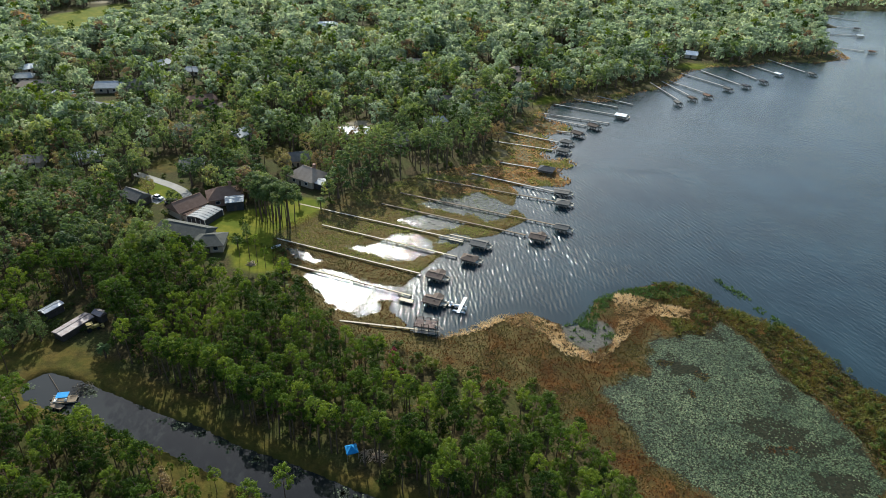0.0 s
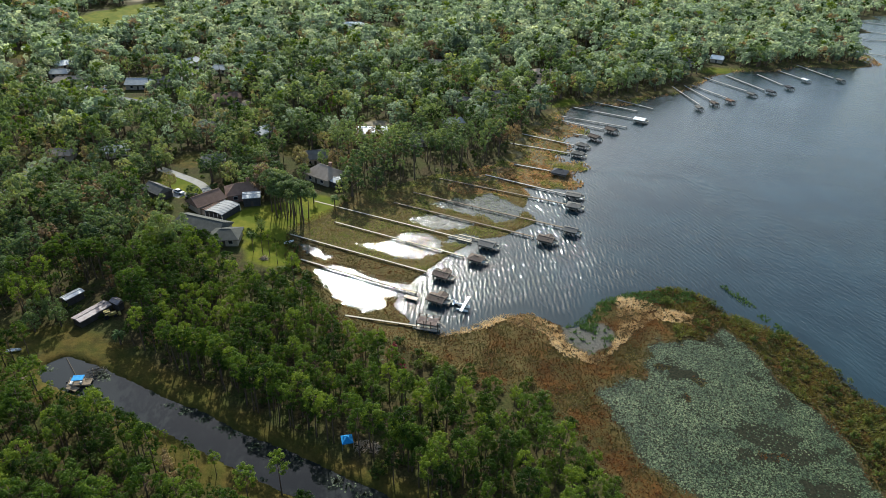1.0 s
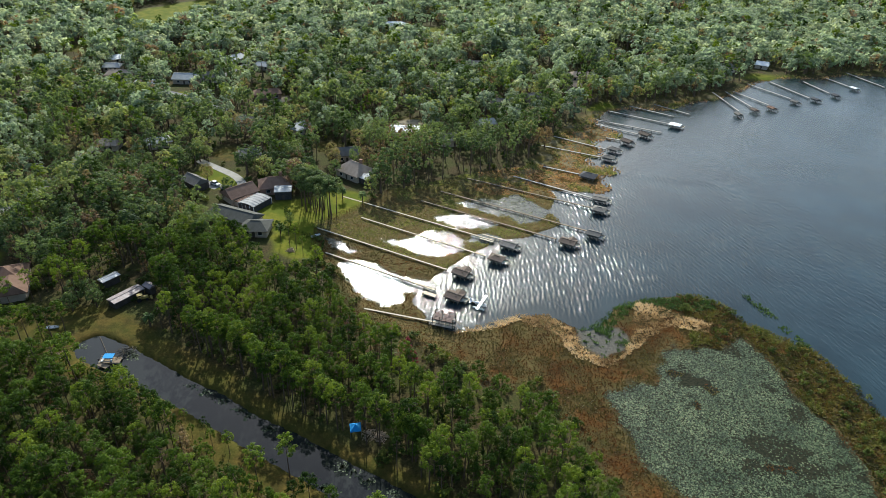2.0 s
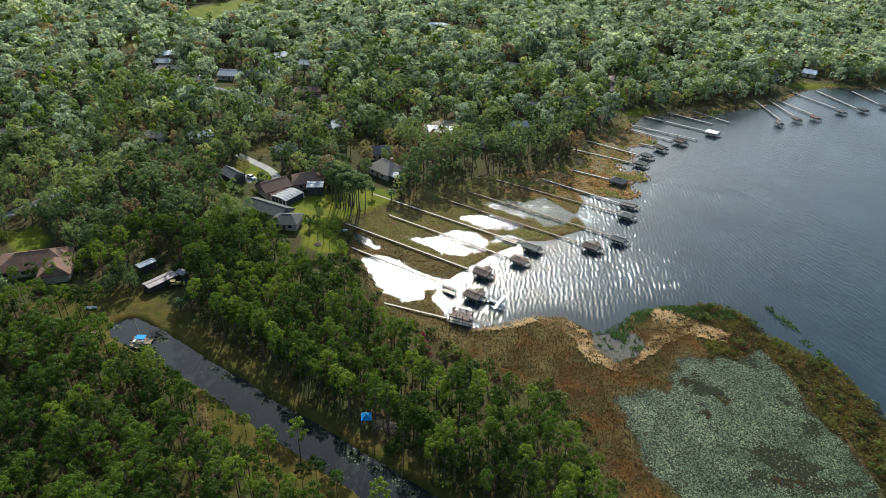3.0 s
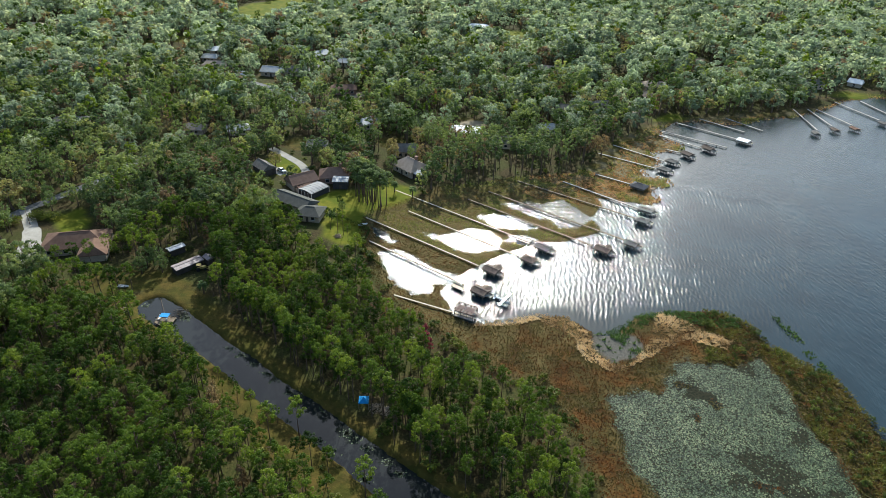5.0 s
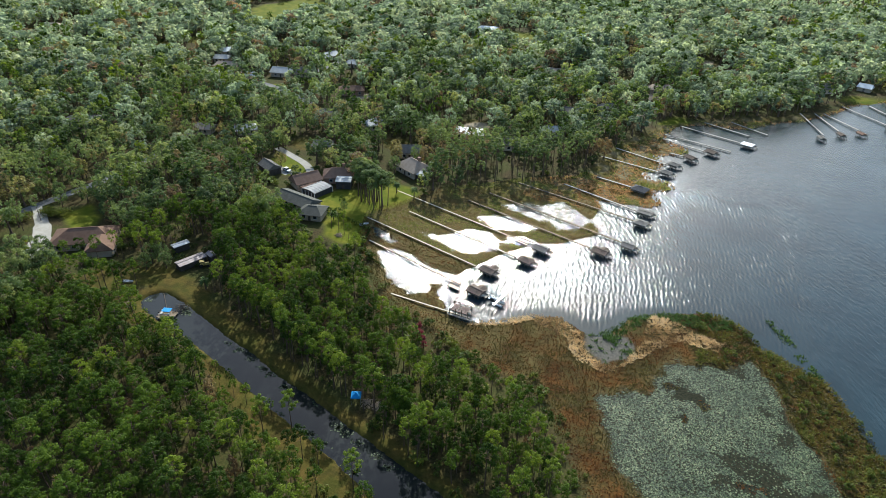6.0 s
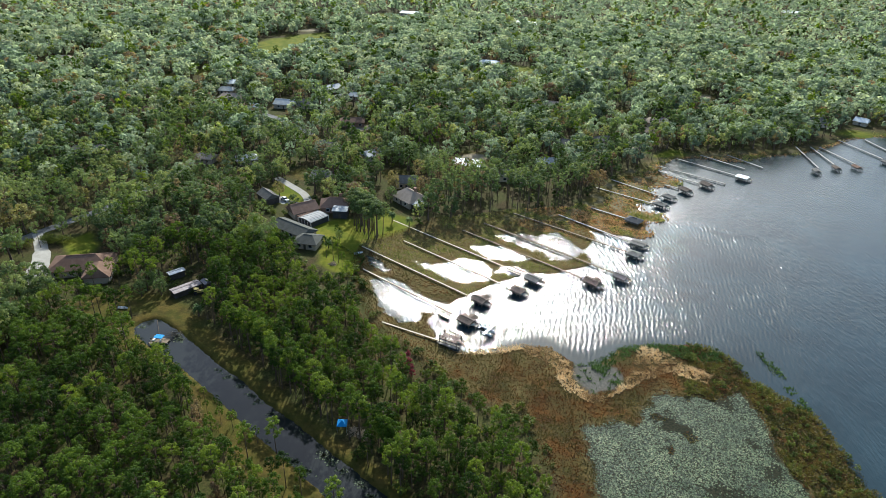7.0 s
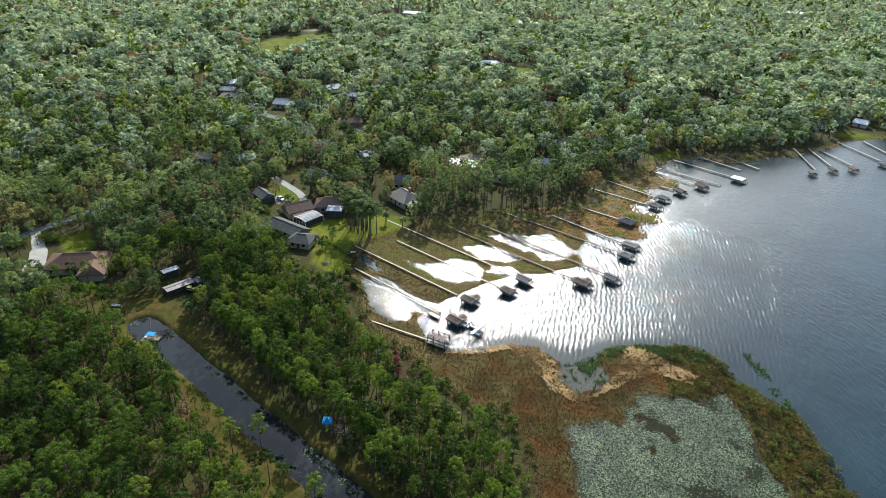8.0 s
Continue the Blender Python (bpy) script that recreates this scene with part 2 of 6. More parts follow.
RED_SHINGLE = surface("reddish_brown_shingles", (0.125, 0.072, 0.048), (0.225, 0.138, 0.095), 0.6, 0.9, 0.0, 5.0, 0.5)
DARK_GREY = surface("dark_grey_shingles", (0.058, 0.060, 0.050), (0.118, 0.116, 0.102), 0.7, 0.9, 0.0, 5.0, 0.5)
RED_BROWN = surface("warm_brown_shingles", (0.16, 0.098, 0.068), (0.29, 0.185, 0.135), 0.7, 0.9, 0.0, 5.0, 0.5)
DARK_ROOF = surface("dark_shingles", (0.035, 0.035, 0.04), (0.085, 0.085, 0.09), 0.8, 0.85)
METAL_ROOF = surface("metal_roofing", (0.34, 0.34, 0.33), (0.55, 0.54, 0.52), 0.5, 0.75, 0.0, 6.0, 0.2)
WHITE_ROOF = surface("white_roofing", (0.66, 0.66, 0.64), (0.82, 0.82, 0.80), 0.5, 0.6)
OLD_METAL = surface("stained_metal_roofing", (0.15, 0.105, 0.095), (0.36, 0.335, 0.335), 0.8, 0.6, 0.4)
STUCCO = surface("tan_stucco", (0.36, 0.29, 0.22), (0.52, 0.44, 0.35), 0.8, 0.9)
BRICKWALL = surface("brick_wall", (0.22, 0.13, 0.10), (0.34, 0.22, 0.16), 2.0, 0.9)
WHITE = surface("white_paint", (0.68, 0.68, 0.66), (0.82, 0.82, 0.80), 0.8, 0.5, 0.0, 8.0, 0.1)
DARK_WALL = surface("dark_wood_wall", (0.05, 0.042, 0.035), (0.12, 0.10, 0.085), 1.0, 0.9)
CONCRETE = surface("pale_concrete", (0.27, 0.25, 0.21), (0.50, 0.465, 0.41), 0.6, 0.9)
GREY_WOOD = surface("silvered_wood", (0.27, 0.245, 0.21), (0.50, 0.465, 0.41), 0.8, 0.85, 0.0, 7.0, 0.3)
OLD_CONCRETE = surface("old_concrete", (0.25, 0.235, 0.205), (0.40, 0.375, 0.335), 0.35, 0.9)
DULL_PANEL = surface("dull_panels", (0.25, 0.24, 0.23), (0.42, 0.41, 0.39), 0.6, 0.8)
ASPHALT = surface("grey_asphalt", (0.10, 0.10, 0.10), (0.20, 0.195, 0.19), 0.3, 0.9)
BLUE = surface("blue_canvas", (0.02, 0.20, 0.50), (0.06, 0.36, 0.72), 1.0, 0.7)
YELLOW = surface("yellow_paint", (0.38, 0.27, 0.06), (0.55, 0.42, 0.12), 1.0, 0.6)
SCREEN = surface("screen_mesh", (0.03, 0.03, 0.032), (0.07, 0.07, 0.075), 1.0, 0.7)
TYRE = surface("rubber", (0.015, 0.015, 0.015), (0.03, 0.03, 0.03), 3.0, 0.8)
ALU = surface("aluminium", (0.45, 0.46, 0.47), (0.62, 0.63, 0.64), 1.0, 0.4, 0.8)
TEAL = surface("teal_canvas", (0.06, 0.14, 0.15), (0.13, 0.24, 0.25), 1.0, 0.7)
BRUSH = surface("cut_wood", (0.30, 0.22, 0.15), (0.55, 0.44, 0.32), 1.0, 0.9)


def glass_material():
    mat, nt, out = node_material("window_glass")
    p = add_node(nt, "ShaderNodeBsdfPrincipled", Base_Color=(0.02, 0.025, 0.03, 1), Roughness=0.05, IOR=1.5)
    nt.links.new(p.outputs[0], out.inputs[0])
    return mat


GLASS = glass_material()


# ---- mesh helpers ----
def mesh_of(name, bm, *mats):
    me = bpy.data.meshes.new(name)
    bm.to_mesh(me)
    bm.free()
    for m in mats:
        me.materials.append(m)
    return me


def part(name, bm, material, parent, label=""):
    """One mesh object under a thing or a part."""
    ob = new(name, bm if isinstance(bm, bpy.types.Mesh) else mesh_of(name, bm, material))
    ob.parent = parent
    return tagged(ob, label)


def empty(name, m=None):
    e = new(name)
    if m is not None:
        e.matrix_basis = m
    return e


def box(bm, x0, y0, z0, x1, y1, z1, bevel=0.0):
    made = bmesh.ops.create_cube(bm, size=1.0, matrix=Matrix.LocRotScale(((x0 + x1) / 2, (y0 + y1) / 2, (z0 + z1) / 2), None, (x1 - x0, y1 - y0, z1 - z0)))
    if bevel:
        edges = list({e for v in made["verts"] for e in v.link_edges})
        bmesh.ops.bevel(bm, geom=edges, offset=bevel, segments=1, affect="EDGES")
    return bm


def boxes(*rows, bevel=0.0):
    bm = bmesh.new()
    for r in rows:
        box(bm, *r, bevel=bevel)
    return bm


def faces(verts, polys):
    bm = bmesh.new()
    vs = [bm.verts.new(v) for v in verts]
    for f in polys:
        bm.faces.new([vs[i] for i in f])
    return bm


def raw_mesh(name, verts, sizes, loops, mats, tint=None, slots=None):
    """A large mesh straight from arrays: vertices, corners per face, corner indices."""
    me = bpy.data.meshes.new(name)
    me.vertices.add(len(verts))
    me.vertices.foreach_set("co", np.asarray(verts, np.float32).ravel())
    me.loops.add(len(loops))
    me.loops.foreach_set("vertex_index", np.asarray(loops, np.int32))
    sizes = np.asarray(sizes, np.int32)
    me.polygons.add(len(sizes))
    me.polygons.foreach_set("loop_start", np.concatenate(([0], np.cumsum(sizes)[:-1])).astype(np.int32))
    if slots is not None:
        me.polygons.foreach_set("material_index", np.asarray(slots, np.int32))
    for m in mats:
        me.materials.append(m)
    if tint is not None:
        a = me.attributes.new("tint", "FLOAT", "POINT")
        a.data.foreach_set("value", np.asarray(tint, np.float32))
    me.update(calc_edges=True)
    return me


# ---- the plan of the shore ----
LAKE = [(442, 695), (426, 705), (396, 692), (368, 668), (327, 578), (302, 527), (294, 486), (260, 468), (232, 470), (204, 450), (179, 446), (156, 428),
        (140, 403), (120, 382), (108, 375), (91, 357), (64, 352),
        (54, 344), (49, 326), (53, 316), (61, 314), (60, 305), (46, 298), (49, 288), (49, 279), (42, 274), (44, 267), (54, 266), (55, 260), (47, 255), (48, 247), (51, 243), (48, 237), (26, 236),
        (29, 230), (26, 217), (31, 208), (19, 195), (8, 190), (-2, 177), (-8, 166), (-13, 157), (-15, 149), (-10, 143), (-8, 139), (0, 137), (8, 140)]
LAKE += [(17, 147), (24, 150), (30, 147), (35, 144.5), (40, 146.5), (43, 152), (46, 157.5), (57, 164), (66, 168), (74, 167), (80, 163), (84, 156), (89, 152), (95, 149),
         (99, 145), (101.5, 140), (104, 133), (106.5, 126), (112, 116), (128, 95), (160, 60), (420, -60), (1500, -60), (1500, 900), (700, 760)]
WETLAND = [(140, 400), (90, 372), (49, 342), (35, 318), (23, 289), (17, 256), (3, 248), (-10, 240), (-22, 229), (-38, 219), (-44, 206), (-56, 190), (-52, 172),
           (-44, 158), (-28, 140), (-14, 132), (1, 122), (12, 117), (24, 118), (34, 104), (42, 90), (48, 70), (60, 45), (160, 45), (140, 100), (110, 160), (70, 180), (60, 280), (110, 380)]
CANAL_EDGE = [(-99, 110), (-99, 113.5), (-96, 116.7), (-87, 114.2), (-76, 109.8), (-64, 104.6), (-53, 101), (-42, 95.6), (-31, 92.2), (-20, 87.4), (-10, 83.6), (0, 79.6), (20, 72),
              (60, 52), (56, 46), (16, 62), (-8, 72), (-15, 75.5), (-25, 79.8), (-36, 84), (-46, 88.3), (-57, 93.2), (-68, 97.7), (-79, 101.6), (-88, 104), (-96, 107)]
LILY = [(60, 144), (63, 141), (66, 140.3), (70, 142), (73, 141), (76, 146.5), (80, 149), (83, 144.5), (86, 139), (88, 130), (92, 120), (96, 111), (97, 104), (97, 92), (84, 80), (66, 80), (55, 89),
        (47, 95.5), (45, 102), (42, 110), (39.5, 117), (42, 121), (46, 123.5), (53.5, 125.7), (53.8, 130.5), (56.4, 137), (57.2, 141)]
PUDDLES = [[(-43, 164), (-39, 168), (-32, 166.5), (-20, 161), (-9, 159.5), (-12, 152.5), (-18.5, 152), (-18, 147.7), (-23.5, 144.6), (-34, 150)],
           [(-33, 182.7), (-25.5, 183.5), (-16, 193), (-10, 192.5), (-4, 189.5), (-4, 183), (-8, 177.5), (-15, 175), (-22, 177.7)],
           [(-17.5, 203.5), (-11, 207), (-5, 208), (1, 205.3), (6.4, 202), (3.6, 197.5), (-4, 196.5), (-11, 198)],
           [(-10.8, 216.4), (-0.6, 223.5), (4.5, 221), (12, 229.5), (22, 219.6), (25.6, 215.6), (20, 206), (15, 205.5), (10, 209.3), (2, 210.8)],
           [(0, 192.5), (4, 194.5), (8, 193), (9, 189.6), (4, 186.8), (-3, 188)],
           [(-53, 182), (-46, 178.5), (-40, 173.5), (-41, 171), (-48, 175)]]
GROVE = [(-42, 222), (-22, 233), (-2, 246), (14, 258), (19, 276), (2, 272), (-25, 256), (-46, 240)]
TAN_BELT = [(52, 160), (57, 161), (64, 157), (73, 154), (72, 148.5), (60, 150), (55, 144), (48, 134.5), (41, 128), (33, 130.5), (28, 139), (17, 144), (9, 138), (0, 135.5), (0, 137.5), (17, 147.5), (26, 150), (33, 142), (36, 134), (41, 131.5), (46.5, 135.5), (49, 142), (50, 150)]
COVE = [(33.5, 144), (34.5, 139), (37, 134.5), (41, 132.5), (45.5, 136), (48, 142), (46, 147), (41, 147)]
GREEN_BELT = [(37, 144), (42, 152), (45, 158), (57, 164.5), (74, 166), (77, 161), (65, 158), (52, 160), (48, 152), (42, 142)]
LAWNS = [[(-84, 194), (-77, 204), (-66, 209), (-61, 221), (-44, 213), (-47, 199), (-57, 189), (-53, 168), (-64, 174), (-76, 182)],
         [(-130, 112), (-118, 128), (-96, 128), (-80, 120), (-60, 111), (-40, 101), (-25, 94), (-25, 90), (-44, 97), (-64, 105), (-88, 116), (-98, 118), (-104, 113), (-102, 104)],
         [(-161, 155), (-151, 149), (-146, 142), (-151, 135), (-165, 143)],
         [(-120, 229), (-100, 222), (-97, 212), (-108, 206), (-122, 212)],
         [(-330, 520), (-300, 590), (-270, 570), (-272, 480), (-290, 460)],
         [(-90, 535), (-58, 536), (-58, 510), (-85, 505)],
         [(44, 344), (55, 362), (66, 352), (57, 336)],
         [(-305, 690), (-250, 690), (-245, 740), (-300, 745)],
         [(-130, 745), (-85, 745), (-80, 800), (-135, 800)],
         [(150, 440), (160, 452), (176, 452), (178, 438), (160, 430)],
         [(-186, 318), (-176, 324), (-168, 312), (-178, 304)],
         [(-71, 176), (-69, 182), (-52, 175.5), (-52, 164), (-60, 163), (-67, 166)]]
DRY_BANK = [(-106, 100), (-104, 118), (-96, 122), (-84, 119), (-60, 110), (-40, 101), (-20, 92), (0, 84), (22, 76), (20, 52), (-8, 60), (-30, 70), (-50, 82), (-66, 91), (-86, 99)]
LAND_Z = 0.7
# small open yards in the woods: x, y, radius
yard_dice = random.Random(12)
YARDS = []
while len(YARDS) < 64:
    yx, yy = yard_dice.uniform(-420, 120), yard_dice.uniform(235, 720)
    if yx < 0.45 * (yy - 300) + 10:
        YARDS.append((yx, yy, yard_dice.uniform(4.0, 9.0) * (1 + yy / 1500)))


def inside_by(poly, X, Y):
    """How far inside the outline each place lies, in metres; outside it is minus."""
    best = np.full(X.shape, 1e9)
    odd = np.zeros(X.shape, bool)
    for (ax, ay), (bx, by) in zip(poly, poly[1:] + poly[:1]):
        dx, dy = bx - ax, by - ay
        k = np.clip(((X - ax) * dx + (Y - ay) * dy) / (dx * dx + dy * dy), 0, 1)
        best = np.minimum(best, np.hypot(X - ax - k * dx, Y - ay - k * dy))
        if dy:
            odd ^= ((ay > Y) != (by > Y)) & (X < ax + (Y - ay) * dx / dy)
    return np.where(odd, best, -best)


def rough_field(X, Y, scale, seed=0.0):
    """Smooth noise from -1 to 1, from sums of turned sines and a lattice noise."""
    flat = np.array([noise.noise((x * scale + seed, y * scale - seed, seed)) for x, y in zip(X.ravel(), Y.ravel())])
    return flat.reshape(X.shape)


def step(v, lo, hi):
    k = np.clip((v - lo) / (hi - lo), 0, 1)
    return k * k * (3 - 2 * k)


def zones(X, Y):
    """What covers each place: dictionaries of weights 0 to 1 and the height of the ground."""
    n1, n2 = rough_field(X, Y, 0.16, 3.1), rough_field(X, Y, 0.45, 7.7)
    wob = 1.6 * n1 + 0.9 * n2
    lake = inside_by(LAKE, X, Y) + wob * 0.7
    wet = inside_by(WETLAND, X, Y) + wob
    lily = inside_by(LILY, X, Y) + wob * 1.3
    canal = inside_by(CANAL_EDGE, X, Y) + 0.35 * n2
    pud = np.max([inside_by(p, X, Y) for p in PUDDLES], axis=0) + wob * 1.2 + 1.4 * rough_field(X, Y, 0.9, 1.3) * step(-inside_by(LAKE, X, Y), -2, 6)
    z = {"lake": lake, "wet": wet, "lily": lily, "canal": canal, "puddle": pud}
    z["tan"] = inside_by(TAN_BELT, X, Y) + 0.6 * wob
    z["green"] = inside_by(GREEN_BELT, X, Y) + 0.6 * wob
    z["n1"], z["n2"] = n1, n2
    h = np.full(X.shape, LAND_Z)
    west = step(-X - 0.5 * (Y - 150), -8.0, 8.0) + step(Y, 172, 182)
    h = h + (0.15 + (0.10 + 0.11 * np.clip(west, 0, 1)) * n2 + 0.06 * n1 - LAND_Z) * step(wet, -1.0, 5.0)
    h = h + (-0.35 - h) * step(pud, -0.8, 1.2)
    h = h + (0.04 + 0.02 * n2 - h) * step(lily, -1.0, 1.5)
    cove = inside_by(COVE, X, Y) + 0.7 * wob
    z["cove"] = cove
    h = h + (0.035 + 0.07 * n2 - h) * step(cove, -0.8, 0.8)
    h = h + (-1.6 - h) * step(lake, -1.2, 2.5)
    h = h + (-1.2 - h) * step(canal, -0.9, 1.6)
    z["height"] = h
    return z


def axis(fine_lo, fine_hi, fine, far_lo, far_hi, grow_down=1.18, grow_up=1.18):
    mid = list(np.arange(fine_lo, fine_hi, fine))
    up, s = [fine_hi], fine
    while up[-1] < far_hi:
        s = min(s * (grow_up if s < 16 else 1.25), 260)
        up.append(up[-1] + s)
    down, s = [fine_lo], fine
    while down[-1] > far_lo:
        s = min(s * (grow_down if s < 16 else 1.25), 260)
        down.append(down[-1] - s)
    return np.array(down[:0:-1] + mid + up)


def build_ground():
    xs, ys = axis(-135, 118, 1.2, -4300, 4300, 1.035, 1.12), axis(62, 262, 1.2, -4300, 4600, 1.18, 1.035)
    X, Y = np.meshgrid(xs, ys)
    z = zones(X, Y)
    h = z["height"]
    nx, ny = len(xs), len(ys)
    i = (np.arange(ny - 1)[:, None] * nx + np.arange(nx - 1)[None, :]).ravel()
    loops = np.stack([i, i + 1, i + nx + 1, i + nx], 1).ravel()
    me = raw_mesh("ground", np.stack([X.ravel(), Y.ravel(), h.ravel()], 1), np.full(len(i), 4), loops, [GROUND])
    lawn = np.max([inside_by(p, X, Y) for p in LAWNS[:1] + LAWNS[2:]] + [r - np.hypot(X - a, Y - b) for a, b, r in YARDS[::4]], axis=0) + 1.5 * z["n1"]
    rust_part = step(z["n1"] + (X + 10) / 45 - (Y - 125) / 45, -0.2, 0.8)
    yards = np.max([r - np.hypot(X - a, Y - b) for a, b, r in YARDS], axis=0) + 2.0 * z["n1"]
    # LAWNS[1] gets the duller dry tone too, painting in the shade that lies on it
    dry = np.maximum(np.maximum(inside_by(DRY_BANK, X, Y), inside_by(LAWNS[1], X, Y)) + 2.5 * z["n1"], yards)
    layers = {"lawn": step(lawn, -0.6, 1.6), "marsh": step(z["wet"], -2, 2), "rust": step(z["wet"], -2, 2) * rust_part * step(-z["lily"], -0.5, 2.0),
              "dry": step(dry, -1, 2) * step(-z["wet"], -2, 1) * 0.75 + step(z["wet"], -2, 2) * step(Y, 222, 240) * 0.9, "sand": 0.2 * step(z["wet"], -1, 2) * step(Y, 226, 240) * step(z["n1"] + 0.5 * z["n2"], -0.15, 0.3) + 0.55 * step(np.max([0.7 * r - np.hypot(X - a, Y - b) for a, b, r in YARDS[1::4]], axis=0) + 2.0 * z["n2"], -0.5, 1.5), "mud": step(z["cove"], -0.5, 0.8), "bed": step(z["lily"], -0.8, 1.2)}
    for name, values in layers.items():
        a = me.attributes.new(name, "FLOAT", "POINT")
        a.data.foreach_set("value", np.asarray(values, np.float32).ravel())
    me.shade_smooth()
    tagged(new("ground", me), "wooded land with grass, leaf litter and marsh mud along a lake shore", "ground", kind="structure")


build_ground()


def swell(X, Y):
    """Short wind waves running to the east-north-east: their height in metres."""
    rng = np.random.default_rng(8)
    h = np.zeros(X.shape)
    for k in range(30):
        long = 0.82 * 2.4 ** (k / 29)
        way = radians(18 + 11 * rng.normal())
        h += 0.0122 * long ** 1.1 * np.sin(2 * math.pi * (X * math.cos(way) + Y * math.sin(way)) / long + 6.283 * rng.random())
    return h


def build_lake():
    """The lake as one sheet with short waves, calmer in the lee of the reeds and in the marsh pools."""
    xs, ys = axis(-18, 100, 0.24, -70, 2600, 1.2, 1.07), axis(128, 262, 0.70, -420, 1250, 1.2, 1.07)
    X, Y = np.meshgrid(xs, ys)
    nx, ny = len(xs), len(ys)
    inside = inside_by(LAKE, X, Y)
    fine = step(X, -18, -14) * step(-X, -106, -92) * step(Y, 128, 132) * step(-Y, -270, -250)
    lee = np.maximum(step(-inside, -7.5, -1.5) * step(X, 2, 14) * step(-Y, -172, -160), step(inside_by(LILY, X, Y), -6, -3))
    gust = 0.75 + 0.35 * np.sin(X * 0.071 + 1.3 * np.sin(Y * 0.043)) * np.sin(Y * 0.057 + X * 0.021)
    waves = fine * step(inside, -4, 6) * (1 - 0.8 * lee)
    Z = swell(X, Y) * waves * gust * (1 - 0.3 * step(X, 35, 95))
    i = (np.arange(ny - 1)[:, None] * nx + np.arange(nx - 1)[None, :]).ravel()
    me = raw_mesh("lake_water", np.stack([X.ravel(), Y.ravel(), Z.ravel()], 1), np.full(len(i), 4), np.stack([i, i + 1, i + nx + 1, i + nx], 1).ravel(), [WATER])
    for name, values in (("calm", lee), ("waves", np.maximum(step(fine, 0.45, 1.0), 0.75 * step(-inside, -2, 4)))):
        a = me.attributes.new(name, "FLOAT", "POINT")
        a.data.foreach_set("value", np.asarray(values, np.float32).ravel())
    me.shade_smooth()
    tagged(new("lake_water", me), "wind-rippled blue-grey lake water glinting in low sun", "lake", kind="structure")


build_lake()
cw = new("canal_water", mesh_of("canal_water", faces([(x, y, 0.08) for x, y in [(-104, 100), (-104, 121), (-84, 118), (-30, 98), (30, 76), (68, 52), (60, 40), (-10, 66), (-60, 90)]], [(8, 7, 6, 5, 4, 3, 2, 1, 0)]), CANAL))
tagged(cw, "calm dark canal water reflecting trees and sky", "canal", kind="structure")


# ---- trees ----
def leaf_clumps(centers, spread, count, size, rng, flat=0.6, squash=0.8, up=0.5, jitter=0.45):
    """Leafy clumps: count small uneven leaves round each centre, turned mostly outwards and up."""
    c = np.repeat(np.asarray(centers, float), count, axis=0)
    off = rng.normal(size=(len(c), 3))
    off /= np.linalg.norm(off, axis=1)[:, None]
    off *= (rng.random(len(c)) ** 0.4)[:, None]
    place = c + off * spread * np.array([1.0, 1.0, squash])
    nrm = off + rng.normal(size=off.shape) * jitter + np.array([0, 0, up])
    nrm /= np.linalg.norm(nrm, axis=1)[:, None]
    a = np.cross(nrm, rng.normal(size=nrm.shape))
    a /= np.linalg.norm(a, axis=1)[:, None]
    b = np.cross(nrm, a)
    s = size * (0.65 + 0.7 * rng.random(len(c)))[:, None]
    k = 0.7 + 0.6 * rng.random((4, len(c), 1))
    leaf = np.stack([place + a * s * k[0], place - a * s * 0.6 * k[2] + b * s * flat * k[1], place - a * s * 0.6 * k[2] - b * s * flat * k[3]], 1)
    return leaf.reshape(-1, 3)


def crown_points(kind, rng, n):
    """Clump centres of a crown of unit height 1, for a tree of that kind."""
    out = []
    while len(out) < n:
        u = rng.random()
        ang = rng.random() * 2 * math.pi
        if kind == "pine":
            zz = 0.62 + 0.35 * u
            r = 0.155 * math.sqrt(max(0.02, 1 - ((zz - 0.76) / 0.22) ** 2)) * (0.5 + 0.5 * rng.random() ** 0.5)
        elif kind == "oak":
            zz = 0.30 + 0.66 * u
            r = 0.31 * math.sqrt(max(0.03, 1 - ((zz - 0.58) / 0.40) ** 2)) * (0.6 + 0.4 * rng.random() ** 0.5)
        elif kind == "shrub":
            zz = 0.15 + 0.75 * u
            r = 0.62 * math.sqrt(max(0.05, 1 - (zz - 0.2) ** 2)) * (0.5 + 0.5 * rng.random())
        else:
            zz = 0.22 + 0.76 * u
            r = 0.20 * (1.05 - zz) ** 0.6 * (0.5 + 0.5 * rng.random())
        out.append((r * math.cos(ang), r * math.sin(ang), zz))
    return np.array(out)


def tube(rings, sides, cap=True):
    """Vertices and quads of a tapered tube through (centre, radius) rings."""
    v, q = [], []
    for c, r in rings:
        for i in range(sides):
            a = 2 * math.pi * i / sides
            v.append((c[0] + r * math.cos(a), c[1] + r * math.sin(a), c[2]))
    for k in range(len(rings) - 1):
        for i in range(sides):
            j = (i + 1) % sides
            q.append((k * sides + i, k * sides + j, (k + 1) * sides + j, (k + 1) * sides + i))
    return v, q


